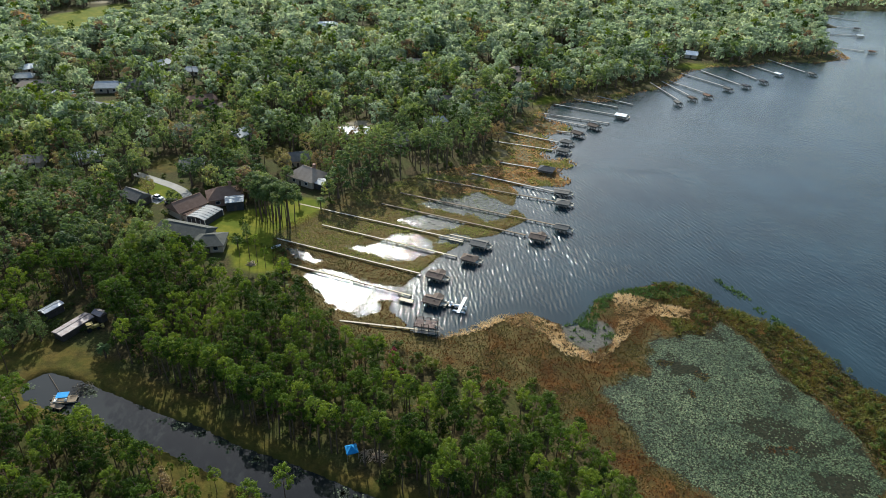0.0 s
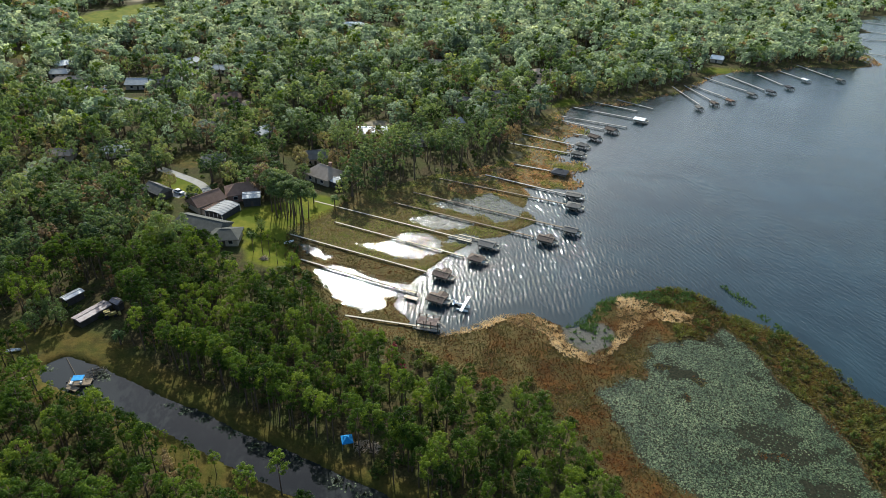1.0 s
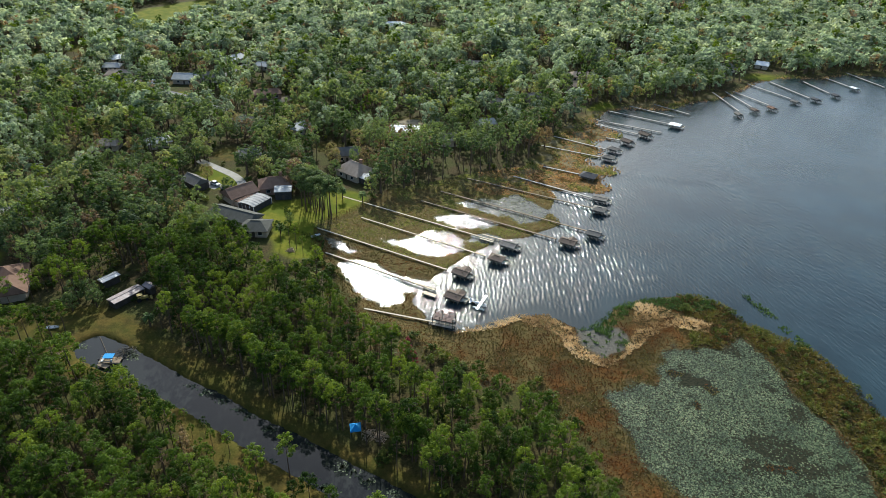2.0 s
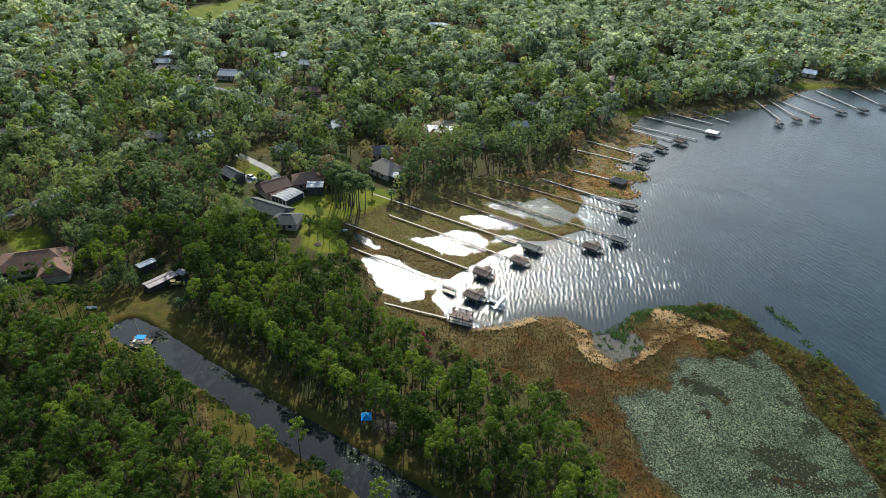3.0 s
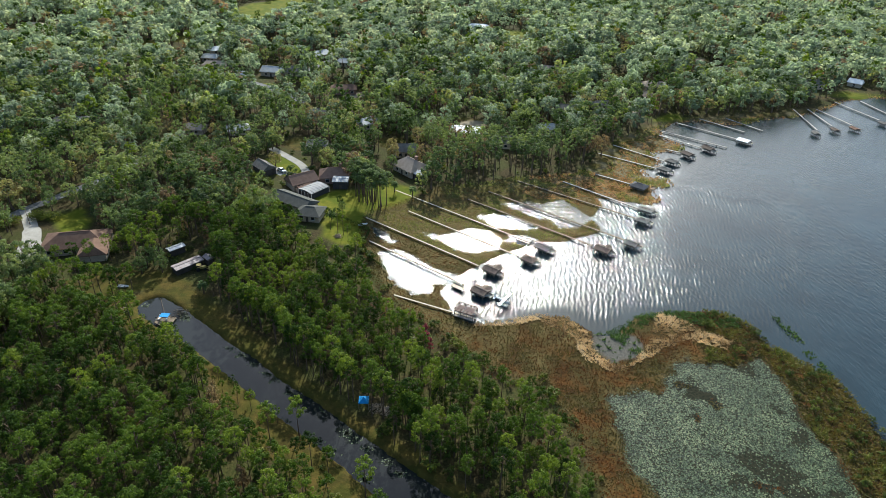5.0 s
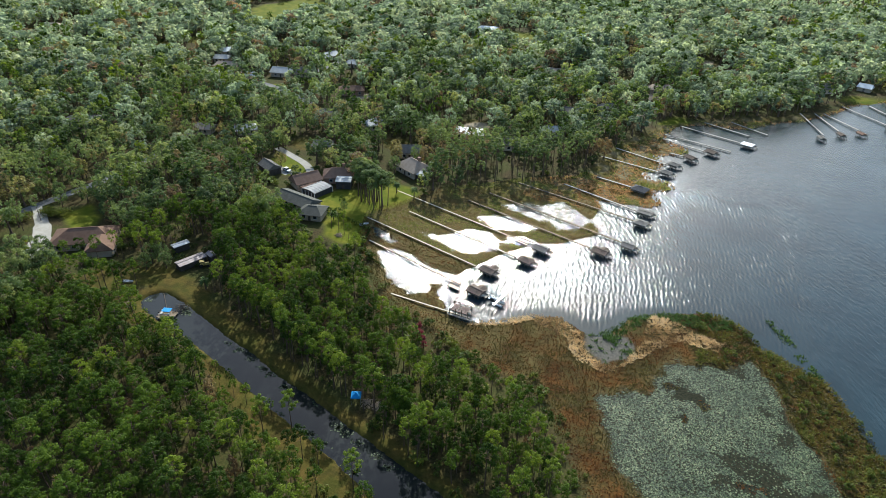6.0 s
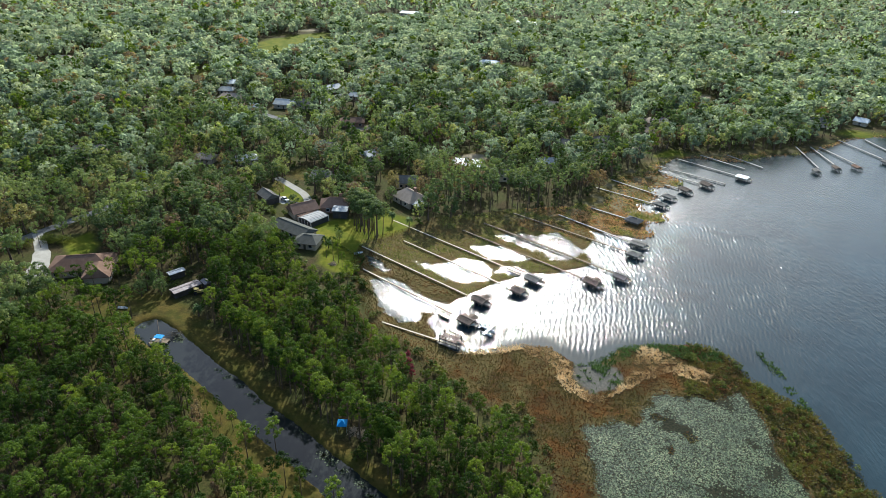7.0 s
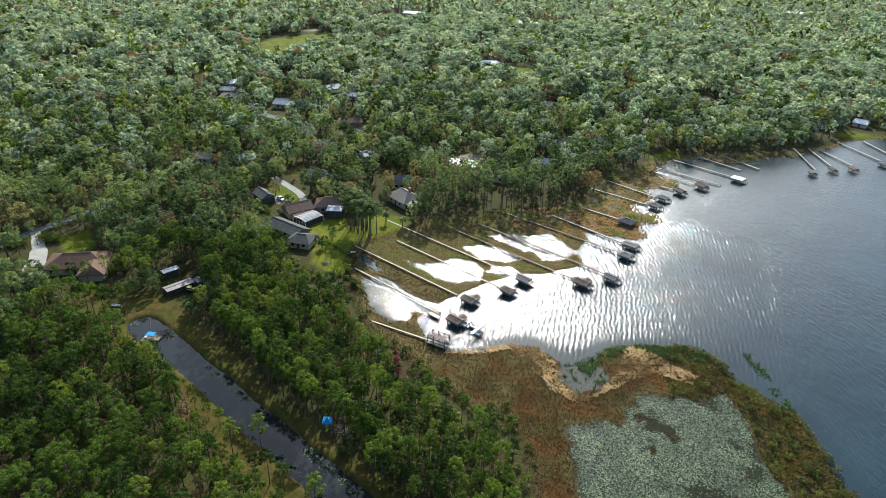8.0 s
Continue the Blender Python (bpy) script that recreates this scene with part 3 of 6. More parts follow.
def trunk_shape(kind, rng, sides, limbs):
    """A leaning tapered trunk of unit height with limbs that rise into the crown."""
    lean = rng.normal(size=2) * 0.018
    top = {"pine": 0.93, "oak": 0.55, "cypress": 0.95, "shrub": 0.5}[kind]
    base = {"pine": 0.0095, "oak": 0.030, "cypress": 0.018, "shrub": 0.03}[kind]
    rings = [((lean[0] * math.sin(3 * k), lean[1] * math.sin(2.2 * k), top * k), base * (1.25 - 1.0 * k) if k else base * 1.5) for k in ((0, 0.12, 0.4, 0.7, 1.0) if limbs else (0, 1.0))]
    v, q = tube(rings, sides)
    for _ in range(limbs):
        zz = (0.58 + 0.3 * rng.random()) if kind != "oak" else (0.22 + 0.3 * rng.random())
        ang = rng.random() * 6.283
        far = {"pine": 0.14, "oak": 0.32, "cypress": 0.10, "shrub": 0.3}[kind] * (0.7 + 0.5 * rng.random())
        rise = {"pine": 0.05, "oak": 0.22, "cypress": 0.02, "shrub": 0.2}[kind]
        dirv = (math.cos(ang), math.sin(ang))
        vv, qq = tube([((dirv[0] * far * k, dirv[1] * far * k, zz + rise * k), base * 0.42 * (1.1 - 0.8 * k)) for k in (0, 0.5, 1)], 3)
        off = len(v)
        v += vv
        q += [tuple(i + off for i in f) for f in qq]
    return np.array(v), q


LEAVES = {"pine": PINE, "longleaf": HAZED_PINE, "sand_pine": HAZED_OAK, "oak": OAK, "hardwood": HARDWOOD, "cypress": CYPRESS, "shrub": SHRUB}
HIGH = {"pine": (12.0, 16.5), "longleaf": (12.0, 16.5), "sand_pine": (10.0, 14.5), "oak": (9.5, 14.0), "hardwood": (9.0, 13.0), "cypress": (9.0, 12.5), "shrub": (1.2, 3.2)}
# clumps, leaves a clump, clump radius and leaf size by kind and nearness, for a tree 1 high
DETAIL = {("pine", 0): (30, 24, 0.050, 0.0180), ("pine", 1): (22, 16, 0.050, 0.026), ("pine", 2): (13, 5, 0.068, 0.066),
          ("oak", 0): (56, 20, 0.085, 0.030), ("oak", 1): (34, 16, 0.085, 0.040), ("oak", 2): (15, 5, 0.12, 0.100),
          ("shrub", 0): (22, 14, 0.28, 0.11), ("shrub", 1): (12, 8, 0.32, 0.18), ("shrub", 2): (5, 4, 0.4, 0.35), ("pine", 3): (5, 3, 0.07, 0.13), ("oak", 3): (6, 3, 0.14, 0.20), ("cypress", 3): (5, 3, 0.08, 0.12), ("shrub", 3): (3, 3, 0.4, 0.5),
          ("pine", 4): (15, 10, 0.056, 0.042), ("oak", 4): (24, 10, 0.095, 0.062), ("shrub", 4): (5, 4, 0.4, 0.35), ("cypress", 4): (14, 8, 0.065, 0.05),
          ("cypress", 0): (44, 22, 0.05, 0.020), ("cypress", 1): (22, 10, 0.06, 0.036), ("cypress", 2): (9, 5, 0.08, 0.075)}
SHAPES = {}
for name in LEAVES:
    kind = {"longleaf": "pine", "sand_pine": "oak", "hardwood": "oak"}.get(name, name)
    for level in (0, 1, 2, 3, 4):
        for variant in range(5 if level == 0 else 4):
            rng = np.random.default_rng(100 * level + 10 * variant + len(kind))
            n, m, spread, size = DETAIL[kind, level]
            crown = leaf_clumps(crown_points(kind, rng, n), spread, m, size * (1.3 if kind == "pine" and level == 0 else 1.0), rng, 0.34 if kind == "pine" and level == 0 else 0.55, 0.6 if kind == "pine" else 0.8, 0.6, 0.28 if level == 0 else 0.24)
            trunk, tq = trunk_shape(kind, rng, (7, 5, 3, 3, 4)[level], (9, 3, 0, 0, 0)[level])
            SHAPES[name, level, variant] = (crown, trunk, np.array(tq))


def tree_parts(kind, variant):
    crown, trunk, tq = SHAPES[kind, 0, variant]
    n = len(crown)
    c = raw_mesh(kind + "_crown", crown, np.full(n // 3, 3), np.arange(n), [LEAVES[kind]])
    t = raw_mesh(kind + "_trunk", trunk, np.full(len(tq), 4), tq.ravel(), [BARK])
    t.shade_smooth()
    return t, c


TREE_MESH = {(k, v): tree_parts(k, v) for k in LEAVES for v in range(5)}
TREE_WORDS = {"pine": "tall slender green pine with a bare trunk and rounded crown", "longleaf": "tall pine with a bare trunk and needle colour greyed for haze", "sand_pine": "broad tree with leaf colour lightened and greyed for haze", "oak": "broad dark green oak with a dense rounded crown", "hardwood": "broad hardwood tree with thin brown autumn leaves",
              "cypress": "rusty brown autumn cypress with a narrow crown", "shrub": "low rounded dark green shrub"}


def plant_tree(kind, x, y, high, turn, variant, z=LAND_Z, label="", group=""):
    e = empty("shrub" if kind == "shrub" else "pine_tree" if kind == "longleaf" else kind + "_tree", Matrix.LocRotScale((x, y, z - 0.1), Euler((0, 0, turn)), (high, high, high)))
    t, c = TREE_MESH[kind, variant % 5]
    part("trunk", t, None, e)
    part("crown", c, None, e)
    return tagged(e, label or TREE_WORDS[kind], "shrub" if kind == "shrub" else "tree", group or kind + " plants of the shore woods")


def woods(name, rows, level, label):
    """Many trees as one object: rows of kind, x, y, height, turn, variant, tint."""
    vs, tints, loops, sizes, slots, off = [], [], [], [], [], 0
    kinds = sorted({r[0] for r in rows})
    for kind, x, y, high, turn, variant, tint in rows:
        crown, trunk, tq = SHAPES[kind, level, variant % 4]
        c, s = math.cos(turn), math.sin(turn)
        wide = high * (0.9 + 0.3 * tint)
        allv = np.concatenate([crown, trunk])
        pts = np.stack([(allv[:, 0] * c - allv[:, 1] * s) * wide + x, (allv[:, 0] * s + allv[:, 1] * c) * wide + y, allv[:, 2] * high + LAND_Z - 0.1], 1)
        n = len(crown)
        vs.append(pts)
        tints.append(np.full(len(pts), tint))
        loops.append(np.arange(n) + off)
        loops.append(tq.ravel() + n + off)
        sizes.append(np.concatenate([np.full(n // 3, 3), np.full(len(tq), 4)]))
        slots.append(np.concatenate([np.full(n // 3, kinds.index(kind)), np.full(len(tq), len(kinds))]))
        off += len(pts)
    me = raw_mesh(name, np.concatenate(vs), np.concatenate(sizes), np.concatenate(loops), [LEAVES[k] for k in kinds] + [BARK], np.concatenate(tints), np.concatenate(slots))
    return tagged(new(name, me), label, "woods", kind="stuff")


# open ground among the trees, partly cut toward the camera for the view: x, y, radius
CLEARINGS = [(-150, 113, 6), (-146, 107, 5), (-154, 108, 5), (-141, 134, 10), (-60, 157, 7), (-52, 153, 5), (-67, 161, 5), (-139, 129, 15), (-128, 118, 5), (-152, 124, 9), (-160, 133, 7), (-172, 142, 5), (-97, 130, 7), (-105, 136, 4.5), (-90, 129, 6), (-92, 135, 4), (-94, 138, 4.5), (-103, 141, 5), (-99, 135, 4), (-82, 99, 5), (-78, 96, 4), (-94, 122, 8), (-86, 124, 6), (-101, 121, 7), (-95, 200, 17), (-84, 184, 14), (-84, 200, 16), (-108, 212, 14), (-74, 200, 12),
             (-60, 236, 14), (-54, 222, 12), (-66, 176, 12), (-70, 168, 6), (-44, 282, 8), (-40, 272, 5), (-60, 166, 7), (-52, 158, 4), (-17, 93, 8), (-100, 165, 3),
             (-230, 221, 10), (-226, 210, 6), (-256, 290, 8), (-186, 338, 11), (-182, 326, 12), (-178, 312, 10), (-130, 322, 9), (-127, 312, 8), (-95, 275, 7), (-92, 266, 7), (-105, 240, 6), (-102, 232, 6),
             (-20, 278, 6), (-23, 412, 8), (-22, 400, 6), (-102, 366, 8), (-100, 519, 12), (44, 404, 9), (42, 390, 8), (171, 467, 10), (168, 455, 12), (-178, 387, 10), (-172, 372, 9), (-226, 336, 12), (-220, 322, 10),
             (142, 450, 8), (140, 442, 8), (-180, 420, 9), (-260, 740, 22), (-120, 740, 22), (193, 1028, 22), (-310, 540, 20), (-75, 520, 16), (-62, 395, 7), (10, 330, 6), (-150, 260, 6), (-140, 240, 5),
             (-80, 171, 6), (-88, 175, 4), (-97, 179, 3), (-85, 96, 6), (-185, 138, 4), (-176, 132, 4), (-164, 123, 6), (-196, 126, 5), (-172, 165, 6), (-170, 158, 6), (-158, 116, 8), (-150, 110, 7), (-166, 112, 7)]
ROADS = [[(-230, 90), (-195, 112), (-180, 130), (-180, 143), (-173, 170), (-172, 182), (-171, 205), (-178, 240)], [(-230, 335), (-205, 322), (-180, 318), (-160, 306), (-140, 296)],
         [(-182, 440), (-172, 400), (-168, 372), (-176, 340)]]
EYE_SPOT = (25.0, -5.0)
FAR_HOUSES = [(-45, 284), (-95, 276), (-105, 240), (-20, 278), (-130, 323), (-186, 339), (-174, 345), (-230, 221), (-256, 291), (-226, 337), (-102, 367), (-178, 388), (-23, 413), (44, 405), (142, 451), (171, 467),
              (-100, 520), (-125, 280), (-150, 244), (-170, 237), (-203, 324), (-240, 351), (-248, 370), (-172, 428), (-154, 377), (-30, 486), (39, 382), (16, 354), (-2, 339), (-7, 304), (-313, 249), (89, 464), (-411, 375), (-375, 513), (-13, 792)]
for x, y, r in YARDS:
    to_eye = Vector((EYE_SPOT[0] - x, EYE_SPOT[1] - y)).normalized()
    CLEARINGS += [(x, y, r)] + [(x + to_eye.x * r * k, y + to_eye.y * r * k, r * 0.75) for k in ((1, 2) if r > 7 else (1,))]
for x, y in FAR_HOUSES:
    to_eye = Vector((EYE_SPOT[0] - x, EYE_SPOT[1] - y)).normalized()
    CLEARINGS += [(x, y, 6.0), (x + to_eye.x * 7, y + to_eye.y * 7, 3.6), (x + to_eye.x * 12, y + to_eye.y * 12, 3.2 if y > 280 else 0.5)]


def near_road(X, Y, width):
    near = np.zeros(X.shape, bool)
    for line in ROADS:
        for (ax, ay), (bx, by) in zip(line, line[1:]):
            dx, dy = bx - ax, by - ay
            k = np.clip(((X - ax) * dx + (Y - ay) * dy) / (dx * dx + dy * dy), 0, 1)
            near |= np.hypot(X - ax - k * dx, Y - ay - k * dy) < width
    return near


def scatter(lo, hi, gap, x0, x1, y0, y1, seed, ahead=True):
    """Tree places on a shaken grid between two distances from the middle of the flight."""
    rng = np.random.default_rng(seed)
    X, Y = np.meshgrid(np.arange(x0, x1, gap), np.arange(y0, y1, gap))
    X = X + rng.uniform(-0.46, 0.46, X.shape) * gap
    Y = Y + rng.uniform(-0.46, 0.46, Y.shape) * gap
    far = np.hypot(X - EYE_SPOT[0], Y - EYE_SPOT[1])
    way = np.degrees(np.arctan2(X - EYE_SPOT[0], Y - EYE_SPOT[1]))
    keep = (far >= lo) & (far < hi) & (((way > np.where(far > 300, -60, -66)) & (way < 44) & (Y > 30)) == ahead)
    X, Y = X[keep], Y[keep]
    chance = np.ones(X.shape)
    # trees that would hide open ground from the camera's flight are left out
    bx, by = (X - EYE_SPOT[0]) / np.hypot(X - EYE_SPOT[0], Y - EYE_SPOT[1]), (Y - EYE_SPOT[1]) / np.hypot(X - EYE_SPOT[0], Y - EYE_SPOT[1])
    for back in (0, 7, 14):
        chance[inside_by(LAKE, X + back * bx, Y + back * by) > np.where(X > 60, -7, -3)] = 0
        chance[inside_by(WETLAND, X + back * bx, Y + back * by) > -1.5] = 0
    chance[inside_by(CANAL_EDGE, X + 5 * bx, Y + 5 * by) > -1] *= 0.35
    chance[inside_by(CANAL_EDGE, X, Y) > -1.8] = 0
    dry = inside_by(DRY_BANK, X, Y) > 0
    chance[dry] *= np.where((X[dry] > -46) & (Y[dry] > 80 - 0.42 * X[dry]), 0.5, np.where((Y[dry] < 70 - 0.4 * X[dry]) & (X[dry] < -48), 0.4, 0.2))
    for p in LAWNS:
        chance[(inside_by(p, X, Y) > -1) | (inside_by(p, X + 9 * bx, Y + 9 * by) > 0)] = 0.0
        if p[0][1] > 300:
            for back in (18, 27, 36):
                chance[inside_by(p, X + back * bx, Y + back * by) > 1] *= 0.08
    for x, y, r in CLEARINGS:
        chance[np.hypot(X - x, Y - y) < r] = 0
    grove = inside_by(GROVE, X, Y) > 0
    chance[near_road(X, Y, 2.7)] = 0
    thin = np.array([noise.noise((x * 0.03, y * 0.03, 5.0)) for x, y in zip(X, Y)])
    shore = (Y < 185 + 0.25 * X) & (X > -125)
    chance *= np.where(shore, np.where(thin < -0.3, 0.75, 0.97), np.clip(1.0 + 1.1 * thin, 0.36, 0.97))
    chance[grove] = np.minimum(chance[grove], 0.8)
    keep = rng.random(X.shape) < chance
    X, Y, thin = X[keep], Y[keep], thin[keep]
    rows = []
    for x, y, k in zip(X, Y, thin):
        shore_wood = y < 185 + 0.25 * x and x > -125
        pine = 0.97 if shore_wood else 0.48 + 0.9 * k - 0.0003 * max(0.0, y - 300)
        u = rng.random()
        if inside_by(GROVE, np.array([x]), np.array([y]))[0] > 0:
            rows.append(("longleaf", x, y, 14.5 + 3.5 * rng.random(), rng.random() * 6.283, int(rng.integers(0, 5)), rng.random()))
            continue
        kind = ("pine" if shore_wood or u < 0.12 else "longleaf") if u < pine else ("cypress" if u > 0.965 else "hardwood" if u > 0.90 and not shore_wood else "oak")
        # the farther off, the more trees take the haze-coloured leaves
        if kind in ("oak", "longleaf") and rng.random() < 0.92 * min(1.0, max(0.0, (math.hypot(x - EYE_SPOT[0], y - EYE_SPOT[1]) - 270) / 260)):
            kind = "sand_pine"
        a, b = HIGH[kind]
        rows.append((kind, x, y, (a + (b - a) * rng.random()) * (0.62 + 0.32 * rng.random() ** 0.7 if shore_wood else 0.86 + 0.3 * k + 0.25 * rng.random() ** 3) * (1.28 if not shore_wood and rng.random() < 0.07 else 1.0), rng.random() * 6.283, int(rng.integers(0, 5)), min(0.99, max(0.0, 0.5 + 0.95 * noise.noise((x * 0.028, y * 0.028, 7.0)) + 0.6 * (rng.random() - 0.5)))))
    return rows


close = scatter(0, 215, 3.45, -190, 110, 30, 215, 1)
close.sort(key=lambda r: math.hypot(r[1] + 8, (r[2] - 92) * 1.25))
single = [r for r in close if r[0] in ("pine", "longleaf")][:300]
single_others = [r for r in close if r[0] not in ("pine", "longleaf")][:60]
taken = {id(r) for r in single + single_others}
for kind, x, y, high, turn, variant, tint in single + single_others:
    plant_tree(kind, x, y, high, turn, variant)
woods("shore_woods", [r for r in close if id(r) not in taken], 0, "dense green pine woods on the lake shore and along the canal")
woods("outer_woods", scatter(0, 480, 10.5, -470, 200, -420, 330, 6, False), 3, "mixed woods on the land behind the canal")
woods("middle_woods", scatter(215, 315, 5.2, -420, 160, 60, 440, 2), 1, "mixed pine and oak woods between scattered houses")
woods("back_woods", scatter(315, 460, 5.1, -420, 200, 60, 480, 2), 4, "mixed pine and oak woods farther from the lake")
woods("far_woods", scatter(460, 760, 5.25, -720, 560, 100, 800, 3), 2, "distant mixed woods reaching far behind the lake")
woods("horizon_woods", scatter(760, 1500, 9.4, -1400, 1100, 300, 1500, 4), 3, "distant woods on flat land with haze painted into the leaf colour")


def understory(name, x0, x1, y0, y1, gap, level, share, seed, label):
    """Low brush under and between the trees."""
    rng = np.random.default_rng(seed)
    X, Y = np.meshgrid(np.arange(x0, x1, gap), np.arange(y0, y1, gap))
    X, Y = X + rng.uniform(-0.5, 0.5, X.shape) * gap, Y + rng.uniform(-0.5, 0.5, Y.shape) * gap
    X, Y = X.ravel(), Y.ravel()
    chance = np.full(X.shape, share)
    chance[inside_by(LAKE, X, Y) > -3] = 0
    chance[inside_by(WETLAND, X, Y) > 1] = 0
    chance[inside_by(CANAL_EDGE, X, Y) > -1] = 0
    chance[inside_by(DRY_BANK, X, Y) > 0] *= 0.3
    for p in LAWNS:
        chance[inside_by(p, X, Y) > -0.5] = 0
    for x, y, r in CLEARINGS:
        chance[np.hypot(X - x, Y - y) < r * 0.8] *= 0.12
    chance[near_road(X, Y, 3.5)] = 0
    keep = rng.random(X.shape) < chance
    rows = [("shrub", x, y, 0.9 + 2.2 * rng.random() ** 2, rng.random() * 6.283, int(rng.integers(0, 4)), rng.random()) for x, y in zip(X[keep], Y[keep])]
    woods(name, rows, level, label)


understory("shore_brush", -130, 45, 60, 200, 3.7, 1, 0.8, 41, "low brush and saplings under the shore pines")
understory("yard_brush", -330, 60, 190, 420, 6.0, 2, 0.45, 42, "scattered bushes in wooded yards")


def saplings():
    """Young pines crowding the south bank of the canal."""
    rng = np.random.default_rng(44)
    X, Y = np.meshgrid(np.arange(-112, -36, 2.3), np.arange(76, 114, 2.3))
    X, Y = (X + rng.uniform(-1.1, 1.1, X.shape)).ravel(), (Y + rng.uniform(-1.1, 1.1, Y.shape)).ravel()
    ok = (Y < 69.5 - 0.4 * X) & (inside_by(DRY_BANK, X, Y) > -3) & (inside_by(CANAL_EDGE, X, Y) < -1.2) & (rng.random(X.shape) < np.where(X < -60, 0.85, 0.5)) & (np.hypot(X + 86, Y - 104) > 4)
    woods("pine_saplings", [("pine", x, y, 3.5 + 4.0 * rng.random(), 6.283 * rng.random(), int(rng.integers(0, 4)), rng.random()) for x, y in zip(X[ok], Y[ok])], 1, "crowded young green pines along the canal bank")


saplings()
# single trees that stand out
for x, y, high, v in [(-103.5, 127.5, 6.5, 0), (-106.5, 130, 7.5, 1), (-110, 128.5, 8, 2), (-109, 124.5, 6.5, 3)]:
    plant_tree("oak", x, y, high, x, v, label="broad green oak beside a dark metal-roofed shed", group="oaks by the shed")
lawn_rng = random.Random(5)
for i in range(27):
    x = -67.5 + 14 * (i / 26) + lawn_rng.uniform(-1.4, 1.4)
    y = 199.5 - 7.5 * (i / 26) + lawn_rng.uniform(-1.5, 5.5)
    high = lawn_rng.uniform(14.0, 17.0)
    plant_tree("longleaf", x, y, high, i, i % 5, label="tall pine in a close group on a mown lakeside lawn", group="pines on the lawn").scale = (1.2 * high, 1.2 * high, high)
for x, y, high, v in [(-65.2, 172, 9.5, 0), (-61.6, 170.8, 10.5, 2), (-59.1, 170.1, 10, 3), (-55.3, 166, 8, 1), (-68, 186.5, 7, 4)]:
    plant_tree("pine", x, y, high, x * 2, v, label="thin young pine standing alone on a lawn", group="young pines by the fence")
for x, y, high, v in [(-111.6, 107.8, 14, 0), (-108.8, 107.9, 14.5, 1), (-106, 109, 13.5, 2), (-103.6, 109.6, 13, 3), (-103.5, 113.8, 12, 4), (-118, 109, 14, 1)]:
    plant_tree("pine", x, y, high, x * 2, v, label="tall pine with a long bare trunk beside the canal", group="pines at the canal end")
bank_rng = random.Random(9)
for i in range(34):
    x = -68 + 70 * i / 33 + bank_rng.uniform(-1.2, 1.2)
    plant_tree("pine", x, 80.5 - 0.40 * x + bank_rng.uniform(7.5, 12.0) - (2.5 if x > -44 else 0.0), bank_rng.uniform(12.5, 15.5), i, i % 5, label="tall green pine with a bare trunk above the canal bank", group="pines along the canal bank")
plant_tree("pine", -28.5, 80.2, 12.5, 1.0, 2, label="lone pine leaning over the canal bank")
for x, y, high, v in [(14, 108, 11, 0), (19, 106, 10, 1), (24, 103, 11.5, 2), (8, 112, 10.5, 3), (30, 98, 10, 4), (21, 110, 8, 1), (35, 90, 9, 2), (2, 114, 9, 0), (38, 84, 8.5, 3), (27, 107, 6, 4)]:
    plant_tree("pine", x, y, high, x * 5, v, label="slender pine at the edge of the rust-brown marsh", group="pines at the marsh edge")
for x, y, high, v in [(-26, 128, 7.5, 0), (-30, 131, 8, 1), (-20, 124, 7, 2), (-34, 137, 6.5, 3), (-13, 121, 6.5, 4)]:
    plant_tree("cypress", x, y, high, x, v, label="thin brownish cypress beside the marsh", group="cypresses at the marsh edge")


def maple(x, y, high):
    rng = np.random.default_rng(77)
    e = empty("maple_tree", Matrix.LocRotScale((x, y, LAND_Z - 0.3), None, (high, high, high)))
    crown = leaf_clumps(crown_points("cypress", rng, 40), 0.07, 20, 0.028, rng, 0.62)
    part("crown", raw_mesh("maple_crown", crown, np.full(len(crown) // 3, 3), np.arange(len(crown)), [MAPLE]), None, e)
    part("trunk", TREE_MESH["oak", 1][0], None, e)
    return tagged(e, "small crimson red maple among green pines", "tree")


maple(-11.5, 122.5, 7.0)
maple(-9.0, 119.5, 5.0)


def palm(x, y, high):
    """A cabbage palm: a rough trunk and a round head of drooping fronds."""
    e = empty("palm_tree", pose(x, y, LAND_Z - 0.1))
    v, q = tube([((0.03 * math.sin(k * 3), 0, high * k), 0.24 - 0.06 * k) for k in (0, 0.3, 0.6, 0.9, 1.0)], 8)
    part("trunk", faces(v, q), BARK, e)
    rng = np.random.default_rng(int(abs(x) * 10))
    bm = bmesh.new()
    for i in range(34):
        a, up = rng.random() * 6.283, rng.uniform(-0.5, 1.2)
        pts = []
        for k in (0, 0.35, 0.7, 1.0):
            r = 1.9 * k * math.cos(up * 0.7)
            pts.append((r * math.cos(a), r * math.sin(a), high + 1.7 * k * math.sin(up) - 0.9 * k * k))
        w = (0.05, 0.34, 0.30, 0.03)
        rows = [(bm.verts.new((p[0] - math.sin(a) * ww, p[1] + math.cos(a) * ww, p[2] - 0.08)), bm.verts.new(p), bm.verts.new((p[0] + math.sin(a) * ww, p[1] - math.cos(a) * ww, p[2] - 0.08))) for p, ww in zip(pts, w)]
        for m, n in zip(rows, rows[1:]):
            bm.faces.new((m[0], m[1], n[1], n[0]))
            bm.faces.new((m[1], m[2], n[2], n[1]))
    part("fronds", bm, PALM, e)
    return tagged(e, "short cabbage palm with a round head of fronds on a lawn", "palm", "palms by the shore")


